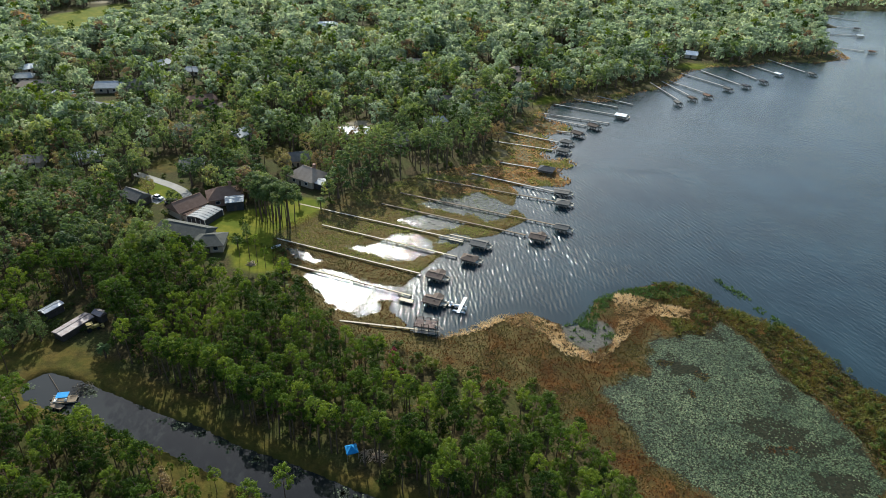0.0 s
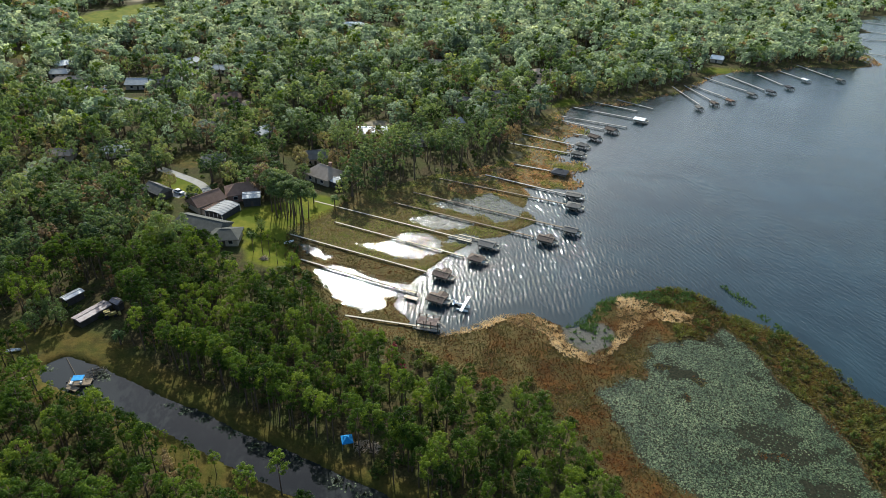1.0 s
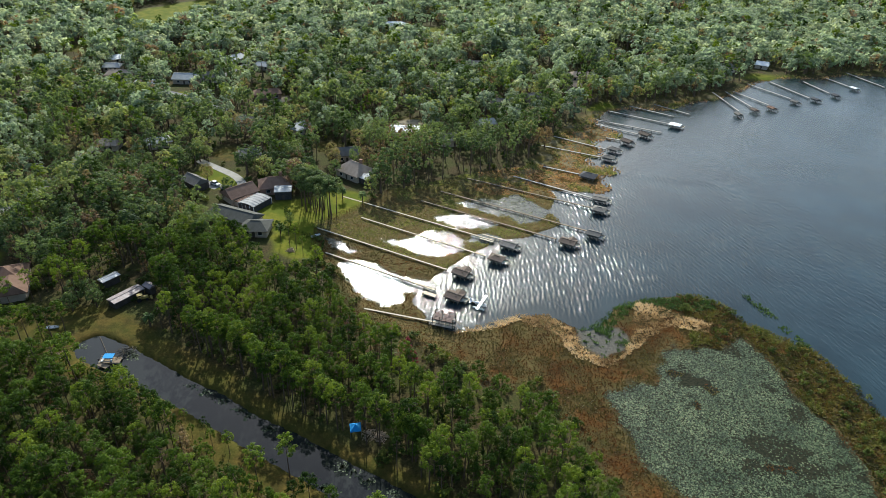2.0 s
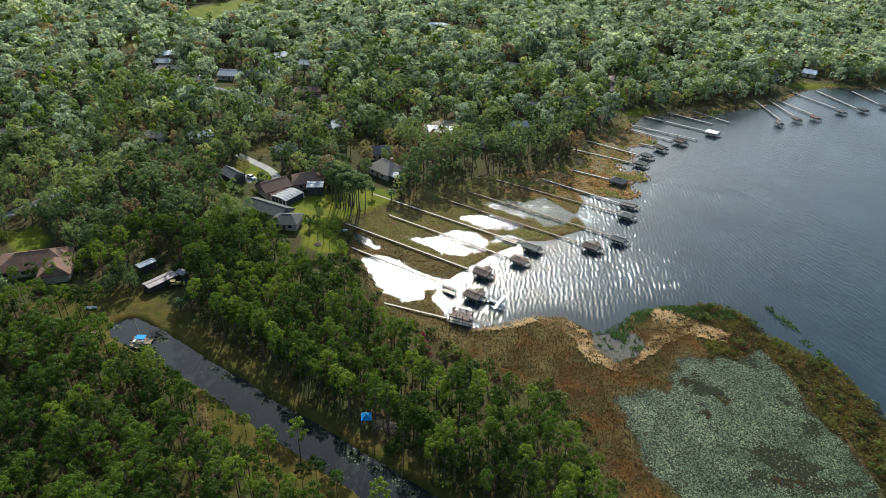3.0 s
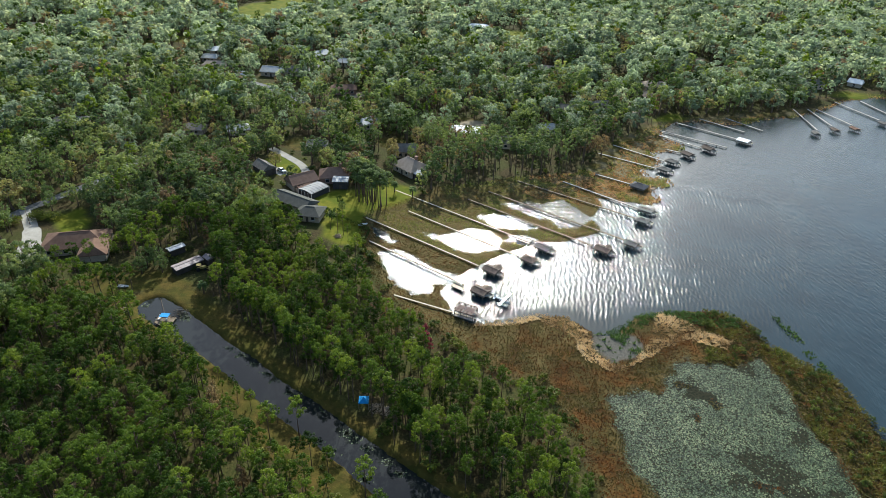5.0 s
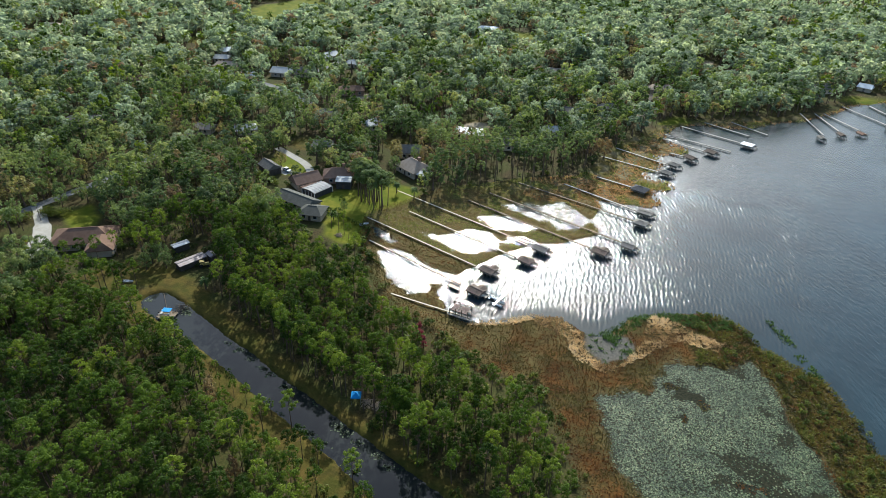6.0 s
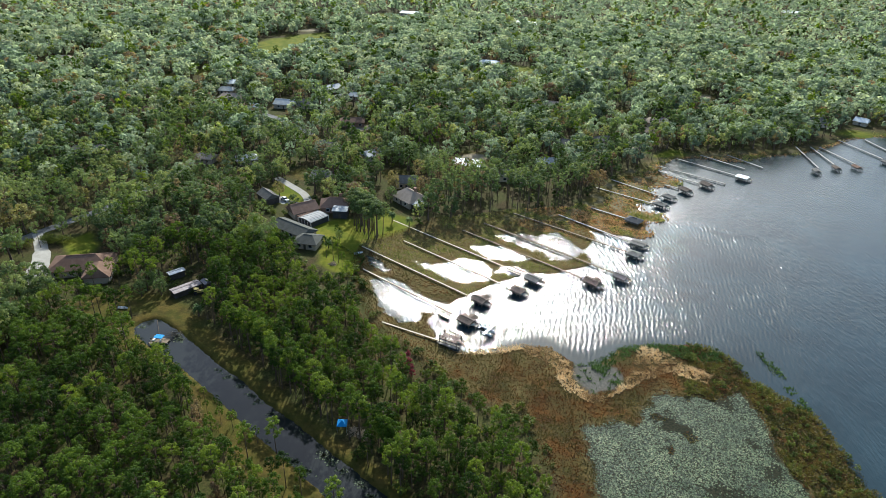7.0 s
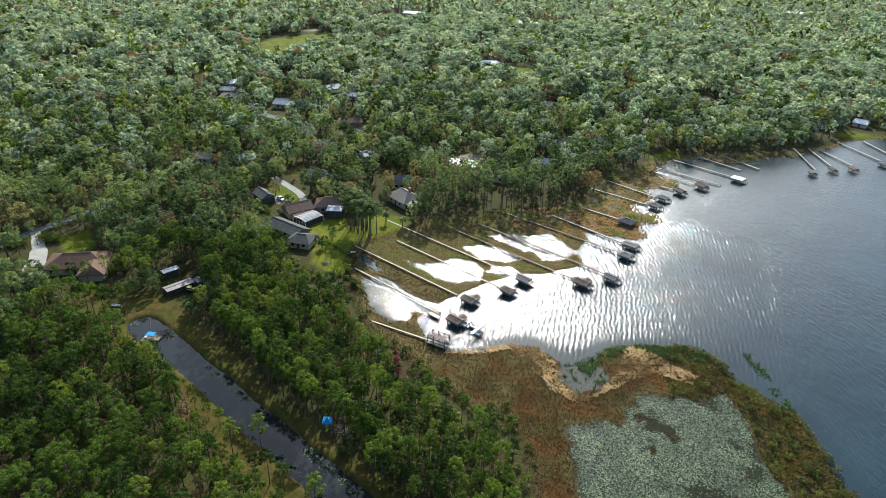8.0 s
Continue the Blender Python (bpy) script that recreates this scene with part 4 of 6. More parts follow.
for x, y, high, v in [(-80.7, 231.9, 9, 0), (-84, 234, 8, 1), (-93.5, 224, 8.5, 2), (-52.5, 241, 10, 3), (-66, 238, 9, 4), (-37.6, 249, 10, 0), (-41, 274.5, 9, 2), (-50, 276, 8, 4), (23.0, 283, 10, 1), (20, 287, 8, 2), (-112, 214, 8, 3), (-69, 244, 9, 1)]:
    plant_tree("hardwood", x, y, high, x, v, label="hardwood tree with reddish-brown autumn leaves near houses", group="autumn trees near the houses")
for x, y, high, v in [(-63, 228, 8, 0), (-48, 236, 9, 1), (-70, 222, 8, 2), (-73, 216, 7, 3), (-99, 205, 7, 4), (-67, 186, 5, 1), (-45, 228, 7, 2), (-58, 243, 9, 3)]:
    plant_tree("oak", x, y, high, x, v, label="dark green oak close to a lakeside house", group="oaks near the houses")

for x, y, high, v in [(-181, 151, 9, 0), (-174, 153, 8, 1), (-167, 156, 9, 2), (-158, 157, 9, 3), (-148, 151, 10, 4), (-142, 146, 9, 0), (-136, 143, 10, 2), (-186, 145, 8, 3)]:
    plant_tree("oak", x, y, high, x, v, label="dark green oak behind a shaded lawn", group="oaks behind the lawn")

for x, y, high, v in [(-137, 113.5, 12, 0), (-132.5, 116, 11, 1), (-141.5, 112, 12.5, 2), (-128.5, 118.5, 11.5, 3), (-124.5, 121, 12, 4), (-146, 111, 11, 1)]:
    plant_tree("pine", x, y, high, x * 3, v, label="green pine in front of a red-roofed house", group="pines by the red-roofed house")
palm(-54.5, 209.7, 4.2)
palm(-46.1, 208.2, 4.0)
palm(-84, 122, 3.8)
palm(-68, 179, 3.0)


def hedge(pts, wide, high, label, name="hedge"):
    """A clipped or wild hedge along a line, as one leafy mesh."""
    rng = np.random.default_rng(len(pts) * 7 + int(abs(pts[0][0])))
    centers = []
    for (ax, ay), (bx, by) in zip(pts, pts[1:]):
        n = max(2, int(math.hypot(bx - ax, by - ay) * 3 * max(1.0, wide * high / 2)))
        for i in range(n):
            k = (i + rng.random()) / n
            centers.append((ax + (bx - ax) * k + rng.normal() * wide * 0.22, ay + (by - ay) * k + rng.normal() * wide * 0.25, LAND_Z + high * rng.uniform(0.25, 0.85)))
    v = leaf_clumps(centers, min(0.9, wide * 0.4), 14, 0.22, rng)
    return tagged(new(name, raw_mesh(name, v, np.full(len(v) // 3, 3), np.arange(len(v)), [SHRUB])), label, "hedge")


hedge([(-73, 184.5), (-62, 180), (-52, 177)], 1.3, 1.4, "dark green hedge across a lawn beside a house")
hedge([(-51.5, 177), (-50, 166), (-44, 159), (-36, 154)], 0.9, 0.9, "low weedy hedge along the edge of the marsh")
hedge([(-186, 130), (-178, 133), (-172, 136)], 4.5, 3.0, "tall dark green hedge beside the road")
hedge([(-171.5, 141.5), (-167, 142), (-162, 144)], 4.5, 3.0, "tall dark green hedge beside the driveway")
hedge([(-118, 203), (-110, 200), (-104, 197)], 3.0, 2.4, "dark bushy hedge beside a barn")


# ---- docks and boathouses ----


def post_mesh(r, high):
    bm = bmesh.new()
    bmesh.ops.create_cone(bm, cap_ends=True, segments=6, radius1=r, radius2=r * 0.92, depth=high, matrix=Matrix.Translation((0, 0, high / 2)))
    return mesh_of("post", bm, POST)


DOCK_POST = post_mesh(0.10, 2.75)
TALL_POST = post_mesh(0.12, 4.6)


def dock(ax, ay, bx, by, width, mat, label, gap=3.6):
    """A long straight board walk on posts from the land to the open water."""
    long = math.hypot(bx - ax, by - ay)
    turn = math.degrees(math.atan2(by - ay, bx - ax))
    e = empty("dock", pose(ax, ay, -0.12, 0, 0, turn))
    w = width / 2
    part("deck", boxes((0, -w, 0.80, long, w, 0.88), bevel=0.015), mat, e)
    part("stringer", boxes((0, -w + 0.05, 0.66, long, -w + 0.15, 0.80)), POST, e)
    part("stringer", boxes((0, w - 0.15, 0.66, long, w - 0.05, 0.80)), POST, e)
    n = max(2, int(long / gap))
    for i in range(n + 1):
        for s in (-1, 1):
            p = part("post", DOCK_POST, None, e)
            p.location = (0.2 + (long - 0.4) * i / n, s * (w + 0.06), -1.75)
    return tagged(e, label, "dock", "long docks along the shore")


def hip_roof(bm, x0, y0, x1, y1, z, high, ridge, thick=0.18):
    """A closed roof: ridge 1 gives gables, less gives hips."""
    cy, lx = (y0 + y1) / 2, (x1 - x0)
    inset = (1 - ridge) * lx / 2
    top = [(x0 + inset, cy, z + high), (x1 - inset, cy, z + high)]
    low = [(x0, y0, z), (x1, y0, z), (x1, y1, z), (x0, y1, z)]
    under = [(x, y, z - thick) for x, y, _ in low]
    v = [bm.verts.new(p) for p in top + low + under]
    for f in ((2, 3, 1, 0), (3, 4, 1), (4, 5, 0, 1), (5, 2, 0), (6, 7, 3, 2), (7, 8, 4, 3), (8, 9, 5, 4), (9, 6, 2, 5), (9, 8, 7, 6)):
        bm.faces.new([v[i] for i in f])
    return bm


def cap_roof(bm, x0, x1, cy, z, w=0.22):
    box(bm, x0, cy - w / 2, z - 0.03, x1, cy + w / 2, z + 0.09)
    return bm


def runabout(x, y, turn, hull_mat, top_mat=None, z=-0.1, long=6.0, label="white motor boat moored on calm water"):
    """A small motor boat: hull with a pointed bow, cockpit floor, windscreen, outboard motor, perhaps a canvas top."""
    e = empty("motor_boat", pose(x, y, z, 0, 0, turn))
    bm = bmesh.new()
    secs = [(-0.5, 0.38, 0.0), (-0.1, 0.42, 0.0), (0.25, 0.34, 0.05), (0.42, 0.17, 0.14), (0.5, 0.02, 0.25)]
    rings = []
    for sx, sw, lift in secs:
        hw = sw * 0.4 * long / 2.2
        rings.append([bm.verts.new((sx * long, s * hw * k, zz)) for s, k, zz in ((-1, 1, 0.75 + lift), (-1, 0.75, 0.05 + lift), (1, 0.75, 0.05 + lift), (1, 1, 0.75 + lift), (1, 0.82, 0.72 + lift), (1, 0.7, 0.3 + lift), (-1, 0.7, 0.3 + lift), (-1, 0.82, 0.72 + lift))])
    for a, b in zip(rings, rings[1:]):
        for i in range(8):
            j = (i + 1) % 8
            bm.faces.new((a[i], a[j], b[j], b[i]))
    bm.faces.new(rings[0][::-1])
    bm.faces.new(rings[-1])
    part("hull", bm, hull_mat, e)
    part("windscreen", faces([(long * 0.14, -0.7, 0.75), (long * 0.14, 0.7, 0.75), (long * 0.10, 0.62, 1.2), (long * 0.10, -0.62, 1.2), (long * 0.16, -0.7, 0.75), (long * 0.16, 0.7, 0.75), (long * 0.11, 0.62, 1.2), (long * 0.11, -0.62, 1.2)], [(0, 1, 2, 3), (7, 6, 5, 4), (3, 2, 6, 7)]), GLASS, e)
    part("seat", boxes((-0.2 * long, -0.6, 0.32, -0.12 * long, 0.6, 0.8), (0.02 * long, -0.6, 0.32, 0.08 * long, 0.6, 0.8), bevel=0.06), WHITE, e)
    part("outboard_motor", boxes((-0.58 * long, -0.18, 0.55, -0.5 * long, 0.18, 1.15), (-0.56 * long, -0.07, -0.1, -0.52 * long, 0.07, 0.55), bevel=0.04), DARK_ROOF, e)
    if top_mat:
        part("canvas_top", boxes((-0.22 * long, -0.85, 1.95, 0.12 * long, 0.85, 2.05), bevel=0.04), top_mat, e)
        for sx in (-0.2, 0.1):
            for s in (-0.8, 0.8):
                part("pole", boxes((sx * long - 0.03, s - 0.03, 0.7, sx * long + 0.03, s + 0.03, 1.96)), ALU, e)
    return tagged(e, label, "boat")


def boathouse(x, y, turn, lx, ly, roof, mat, label, wing=0.0, platform=True, eave=3.0, rise=1.5, boat=None, base=0.0, side=1):
    """A roof on posts over a boat slip, with a walkway round the slip and a sun deck."""
    e = empty("boathouse", pose(x, y, base, 0, 0, turn))
    lx, ly, wing, eave, rise = lx * 0.61, ly * 0.60, wing * 0.62, eave * 0.61, rise * 0.46
    hx, hy = lx / 2, ly / 2
    bm = bmesh.new()
    hip_roof(bm, -hx - 0.4, -hy - 0.4, hx + 0.4, hy + 0.4, eave, rise, {"hip": 0.35, "gable": 1.0, "flat": 1.0}[roof])
    part("roof", bm, mat, e)
    part("ridge_cap", cap_roof(bmesh.new(), -hx * (0.4 if roof == "hip" else 1), hx * (0.4 if roof == "hip" else 1), 0, eave + rise), mat, e)
    if wing:
        bm = bmesh.new()
        hip_roof(bm, -hy - 0.4, -wing, hy * 0.2 + wing, wing, eave + 0.05, rise * 0.82, 1.0)
        w = part("roof_wing", bm, mat, e)
        w.matrix_basis = pose(hx * 0.35, side * hy * 0.75, 0, 0, 0, 90 * side)
    part("walkway", boxes((-hx, -hy, 0.9, hx, -hy + 1.2, 1.02), (-hx, hy - 1.2, 0.9, hx, hy, 1.02), (-hx, -hy + 1.2, 0.9, -hx + 1.2, hy - 1.2, 1.02), bevel=0.02), WOOD, e)
    part("beam", boxes((-hx, -hy, eave - 0.4, hx, -hy + 0.18, eave - 0.18)), POST, e)
    part("beam", boxes((-hx, hy - 0.18, eave - 0.4, hx, hy, eave - 0.18)), POST, e)
    for i in range(4):
        for s in (-1, 1):
            p = part("post", TALL_POST, None, e)
            p.location = (-hx + 0.2 + (lx - 0.4) * i / 3, s * (hy - 0.1), eave - 4.75)
    for i in range(3):
        part("railing", boxes((-hx + lx / 3 * i + 0.25, hy - 0.12, 1.5, -hx + lx / 3 * (i + 1) - 0.1, hy - 0.04, 1.6)), WOOD, e)
    part("lift_beam", boxes((-hx + 1.5, -0.12, eave - 0.75, hx - 0.2, 0.12, eave - 0.5)), ALU, e)
    if platform:
        part("sun_deck", boxes((hx, -hy * 0.2, 0.85, hx + 1.9, hy, 1.0), bevel=0.02), PALE_WOOD, e)
        for px, py in ((hx + 1.7, hy - 0.2), (hx + 1.7, -hy * 0.2 + 0.2)):
            p = part("post", DOCK_POST, None, e)
            p.location = (px, py, -1.8)
        part("bench", boxes((hx + 0.3, hy - 0.7, 1.0, hx + 1.5, hy - 0.25, 1.45), bevel=0.04), WOOD, e)
    tagged(e, label, "boathouse", "boathouses at the dock ends")
    if boat:
        runabout(x + 0.6 * math.cos(radians(turn)), y + 0.6 * math.sin(radians(turn)), turn, WHITE, None, 0.25, 4.8, "covered motor boat on a lift under a boathouse roof")
    return e


GREY_DOCK = "long weathered wooden dock on posts over marsh and water"
PALE_DOCK = "long sun-bleached wooden dock on posts over marsh grass"
for row in [(-28.3, 141.3, -0.7, 138), (-48.8, 169.6, -9.2, 154.7), (-56.8, 185.4, -7.3, 167), (-43.5, 196.2, 4.2, 178), (-54.8, 211.7, 6.4, 188.9)]:
    dock(*row, 0.62, PALE_WOOD, PALE_DOCK)
for row in [(-24.5, 214.6, 28.1, 194.5), (-18.1, 224.6, 39.7, 202.7), (-8.9, 239.5, 42.4, 222.2)]:
    dock(*row, 0.7, BROWN_WOOD, "long brown wooden dock on posts over marsh grass")
for row in [(10, 246, 43.3, 231.1), (22.6, 259.4, 38.2, 254.2), (21.4, 284.7, 49, 276), (27.3, 298.4, 52, 286.7), (53.1, 302.3, 60, 300.8), (49.1, 321.4, 69.5, 311.6), (49.7, 328.7, 82, 316.8),
            (57.2, 345.5, 88.7, 331), (70, 357.1, 92.5, 344.3), (84.5, 363.8, 102.1, 350.2), (123.9, 397.9, 131.1, 362.8), (132.2, 401.1, 140.3, 372.9)]:
    dock(*row, 0.9, GREY_WOOD, GREY_DOCK, 4.5)
for row in [(137.2, 403, 151.7, 379.2), (150.6, 423.2, 168.8, 395.7), (166.9, 431.9, 181, 400), (189.7, 438.2, 197.3, 414.2), (208.4, 451.4, 216.4, 433.3), (228, 470.2, 239.5, 438.1),
            (296.5, 521.9, 319.3, 510.4), (324.2, 572.6, 345.6, 571.8), (341.8, 611.7, 359.5, 602.5), (365.3, 656.7, 387.1, 644)]:
    dock(*row, 1.05, GREY_WOOD, GREY_DOCK, 6.0)

BROWN = "open boathouse with a brown shingle roof on posts"


def roof_deck(x, y, turn, lx, ly, high):
    """A boat slip under a slatted upper deck with a railing round it and a stair."""
    e = empty("boat_shelter", pose(x, y, 0, 0, 0, turn))
    hx, hy = lx / 2, ly / 2
    for i in range(4):
        for s in (-1, 1):
            p = part("post", TALL_POST, None, e)
            p.location = (-hx + lx * i / 3, s * hy, high - 3.7)
    for s in (-1, 1):
        part("beam", boxes((-hx - 0.2, s * hy - 0.08, high - 0.3, hx + 0.2, s * hy + 0.08, high - 0.06)), RED_WOOD, e)
        part("top_rail", boxes((-hx, s * hy - 0.05, high + 0.88, hx, s * hy + 0.05, high + 0.98)), RED_WOOD, e)
        part("middle_rail", boxes((-hx, s * hy - 0.04, high + 0.45, hx, s * hy + 0.04, high + 0.52)), RED_WOOD, e)
        part("end_rail", boxes((s * hx - 0.05, -hy, high + 0.86, s * hx + 0.05, hy, high + 0.97)), RED_WOOD, e)
        part("walkway", boxes((-hx, s * (hy + 0.4) - 0.45, 0.62, hx, s * (hy + 0.4) + 0.45, 0.72)), WOOD, e)
    board = mesh_of("board", boxes((-0.2, -hy - 0.15, 0, 0.2, hy + 0.15, 0.07)), RED_WOOD)
    n = int(lx / 0.46)
    for i in range(n):
        if i % 7 != 5:
            b = part("board", board, None, e)
            b.location = (-hx + 0.23 + (lx - 0.46) * i / (n - 1), 0, high - 0.06)
    part("stair", boxes(*[(hx + 0.3 + 0.28 * k, -0.5, high - 0.3 - 0.22 * k, hx + 0.6 + 0.28 * k, 0.5, high - 0.24 - 0.22 * k) for k in range(6)]), WOOD, e)
    return tagged(e, "open boat shelter with a slatted reddish-brown upper deck and railing", "boathouse", "boathouses at the dock ends")


roof_deck(-4.2, 139.4, -8, 6.0, 3.2, 2.3)
boathouse(-2.8, 151.5, -20, 7.6, 6.0, "gable", SHINGLE, "open boathouse with a brown shingle roof and side gable", wing=2.6, boat=TEAL)
boathouse(-2.4, 164.9, -20, 7.6, 5.6, "gable", SHINGLE, "open boathouse with a brown shingle roof and side gable", wing=2.5)
boathouse(8.2, 175.9, -20, 7.4, 5.6, "hip", SHINGLE, BROWN, boat=WHITE)
boathouse(11.6, 185.7, -20, 8.0, 6.2, "gable", GREY_SHINGLE, "open boathouse with a grey-brown gable roof on posts")
boathouse(32.0, 191.8, -20, 8.2, 6.0, "gable", SHINGLE, "open boathouse with a brown shingle roof and sun deck", wing=2.2)
boathouse(41.4, 199.6, -20, 7.0, 5.4, "gable", GREY_SHINGLE, "open boathouse with a grey roof and moored boat", boat=WHITE)
boathouse(44.5, 219.8, -18, 7.4, 6.6, "hip", GREY_SHINGLE, "open boathouse with a grey hipped roof")
boathouse(45.5, 229.6, -16, 8.6, 6.0, "flat", GREY_SHINGLE, "open boat shelter with a weathered low roof", rise=0.5)
boathouse(42.0, 251.5, -22, 10.0, 8.5, "hip", DARK_ROOF, "large enclosed boathouse with a dark hipped roof", rise=2.4, platform=False)
boathouse(52.0, 274.7, -24, 8.0, 6.0, "hip", GREY_SHINGLE, "open boathouse with a grey hipped roof")
boathouse(55.2, 285.8, -28, 7.6, 6.0, "hip", GREY_SHINGLE, "open boathouse with a grey hipped roof")
boathouse(62.6, 298.0, -40, 7.6, 6.0, "gable", SHINGLE, BROWN)
boathouse(72.6, 309.8, -40, 8.0, 6.0, "gable", SHINGLE, BROWN)
boathouse(90.4, 328.0, -25, 8.5, 7.0, "gable", WHITE_ROOF, "open boathouse with a bright white roof", rise=0.7)
for bx, by, turn, mat, words in [(128.8, 355.5, -75, GREY_SHINGLE, "small grey open boat shelter on a dock end"), (140, 365.4, -70, SHINGLE, "small brown open boat shelter on a dock end"),
                                 (150.9, 371.7, -60, RED_SHINGLE, "small reddish open boat shelter on a dock end"), (168.7, 388, -55, GREY_SHINGLE, "small grey open boat shelter on a dock end"),
                                 (183, 396, -60, DARK_ROOF, "small dark open boat shelter on a dock end"), (198.6, 408, -70, DARK_ROOF, "small dark open boat shelter on a dock end"),
                                 (217, 428, -65, WHITE_ROOF, "open boathouse with a pale roof on a dock end"), (241, 432, -70, GREY_SHINGLE, "small grey open boat shelter on a dock end"),
                                 (323, 507, -26, RED_SHINGLE, "wide brown open boathouse on a dock end"), (347, 568, -5, WHITE_ROOF, "open boathouse with a pale roof on a dock end"),
                                 (361, 600, -25, GREY_SHINGLE, "grey open boathouse on a dock end")]:
    boathouse(bx, by, turn, 6.6, 4.8, "gable", mat, words, rise=0.9, eave=2.7)


runabout(1.6, 152.4, -20, WHITE, None, -0.1, 4.2, "small white motor boat moored beside a boathouse")


def float_plane(x, y, turn):
    """A small white high-winged plane on two floats."""
    e = empty("float_plane", pose(x, y, 0.0, 0, 0, turn) @ Matrix.Scale(0.82, 4))
    v, q = tube([((0, 0, k), r) for k, r in ((-3.9, 0.10), (-2.0, 0.32), (0.2, 0.58), (1.6, 0.55), (2.3, 0.36), (2.5, 0.12))], 10)
    bm = faces([(z, a, b + 1.7) for a, b, z in v], q)
    part("fuselage", bm, WHITE, e)
    part("wing", boxes((0.0, -5.0, 2.32, 1.15, 5.0, 2.48), bevel=0.06), WHITE, e)
    part("tail_wing", boxes((-3.9, -1.5, 1.75, -3.1, 1.5, 1.83), bevel=0.03), WHITE, e)
    part("tail_fin", faces([(-4.0, -0.05, 1.8), (-3.0, -0.05, 1.8), (-3.5, -0.05, 3.0), (-4.0, -0.05, 3.0), (-4.0, 0.05, 1.8), (-3.0, 0.05, 1.8), (-3.5, 0.05, 3.0), (-4.0, 0.05, 3.0)],
                           [(3, 2, 1, 0), (4, 5, 6, 7), (0, 1, 5, 4), (1, 2, 6, 5), (2, 3, 7, 6), (3, 0, 4, 7)]), WHITE, e)
    part("windscreen", boxes((0.95, -0.45, 1.9, 1.7, 0.45, 2.3), bevel=0.08), GLASS, e)
    part("propeller", boxes((2.5, -0.9, 1.62, 2.56, 0.9, 1.76), bevel=0.02), DARK_ROOF, e)
    for s in (-1, 1):
        f = part("float", boxes((-2.4, s * 1.15 - 0.32, -0.15, 2.2, s * 1.15 + 0.32, 0.42), bevel=0.14), WHITE, e)
        part("strut", faces([(0.9, s * 1.1, 0.4), (1.05, s * 1.1, 0.4), (0.75, s * 0.35, 1.4), (0.6, s * 0.35, 1.4), (0.9, s * 1.18, 0.4), (1.05, s * 1.18, 0.4), (0.75, s * 0.43, 1.4), (0.6, s * 0.43, 1.4)],
                            [(0, 1, 2, 3), (7, 6, 5, 4), (0, 4, 5, 1), (3, 2, 6, 7), (1, 5, 6, 2), (0, 3, 7, 4)]), ALU, e)
        part("strut", faces([(0.4, s * 0.5, 1.35), (0.55, s * 0.5, 1.35), (0.55, s * 2.9, 2.32), (0.4, s * 2.9, 2.32), (0.4, s * 0.5, 1.43), (0.55, s * 0.5, 1.43), (0.55, s * 2.9, 2.4), (0.4, s * 2.9, 2.4)],
                            [(0, 1, 2, 3), (7, 6, 5, 4), (0, 4, 5, 1), (3, 2, 6, 7), (1, 5, 6, 2), (0, 3, 7, 4)]), ALU, e)
    return tagged(e, "small white high-winged float plane moored beside a dock", "plane")


float_plane(5.2, 149.4, -16)


def floating_deck(rows, label):
    """A low deck of boards on posts."""
    (ax, ay, bx, by, w) = rows
    e = dock(ax, ay, bx, by, w, PALE_WOOD, label, 2.5)
    e.name = "landing_stage"
    return tagged(e, label, "dock")


floating_deck((-12.6, 153.0, -8.6, 151.6, 1.6), "low pale landing stage beside a boathouse")
floating_deck((1.2, 151.6, 4.6, 150.4, 0.9), "narrow gangway towards a moored float plane")
floating_deck((1.2, 189.6, 6.2, 187.8, 0.7), "narrow weathered catwalk framing an empty boat slip")
floating_deck((1.7, 192.8, 9.2, 190.2, 0.7), "narrow weathered catwalk framing an empty boat slip")


def rowboat(x, y, z, turn, long, mat, label):
    """A small open boat with thin sides and two benches."""
    e = empty("rowboat", pose(x, y, z, 0, 0, turn))
    bm = bmesh.new()
    rings = []
    for sx, sw, lift in ((-0.5, 0.30, 0.02), (-0.2, 0.40, 0.0), (0.15, 0.36, 0.02), (0.4, 0.18, 0.08), (0.5, 0.02, 0.16)):
        hw = sw * long * 0.42
        rings.append([bm.verts.new((sx * long, s * hw * k, zz + lift)) for s, k, zz in ((-1, 1, 0.45), (-1, 0.6, 0.0), (1, 0.6, 0.0), (1, 1, 0.45), (1, 0.92, 0.44), (1, 0.55, 0.06), (-1, 0.55, 0.06), (-1, 0.92, 0.44))])
    for a, b in zip(rings, rings[1:]):
        for i in range(8):
            j = (i + 1) % 8
            bm.faces.new((a[i], a[j], b[j], b[i]))
    bm.faces.new(rings[0][::-1])
    part("hull", bm, mat, e)
    for sx in (-0.25, 0.12):
        part("bench", boxes((sx * long - 0.12, -0.13 * long, 0.28, sx * long + 0.12, 0.13 * long, 0.33)), WOOD, e)
    return tagged(e, label, "boat")


rowboat(-55.4, 179.5, LAND_Z, 40, 3.4, WHITE, "small white rowboat drawn up on a lawn by the marsh")
rowboat(-109.4, 116.4, LAND_Z, 15, 3.6, WHITE, "small white rowboat lying on grass near the canal end")


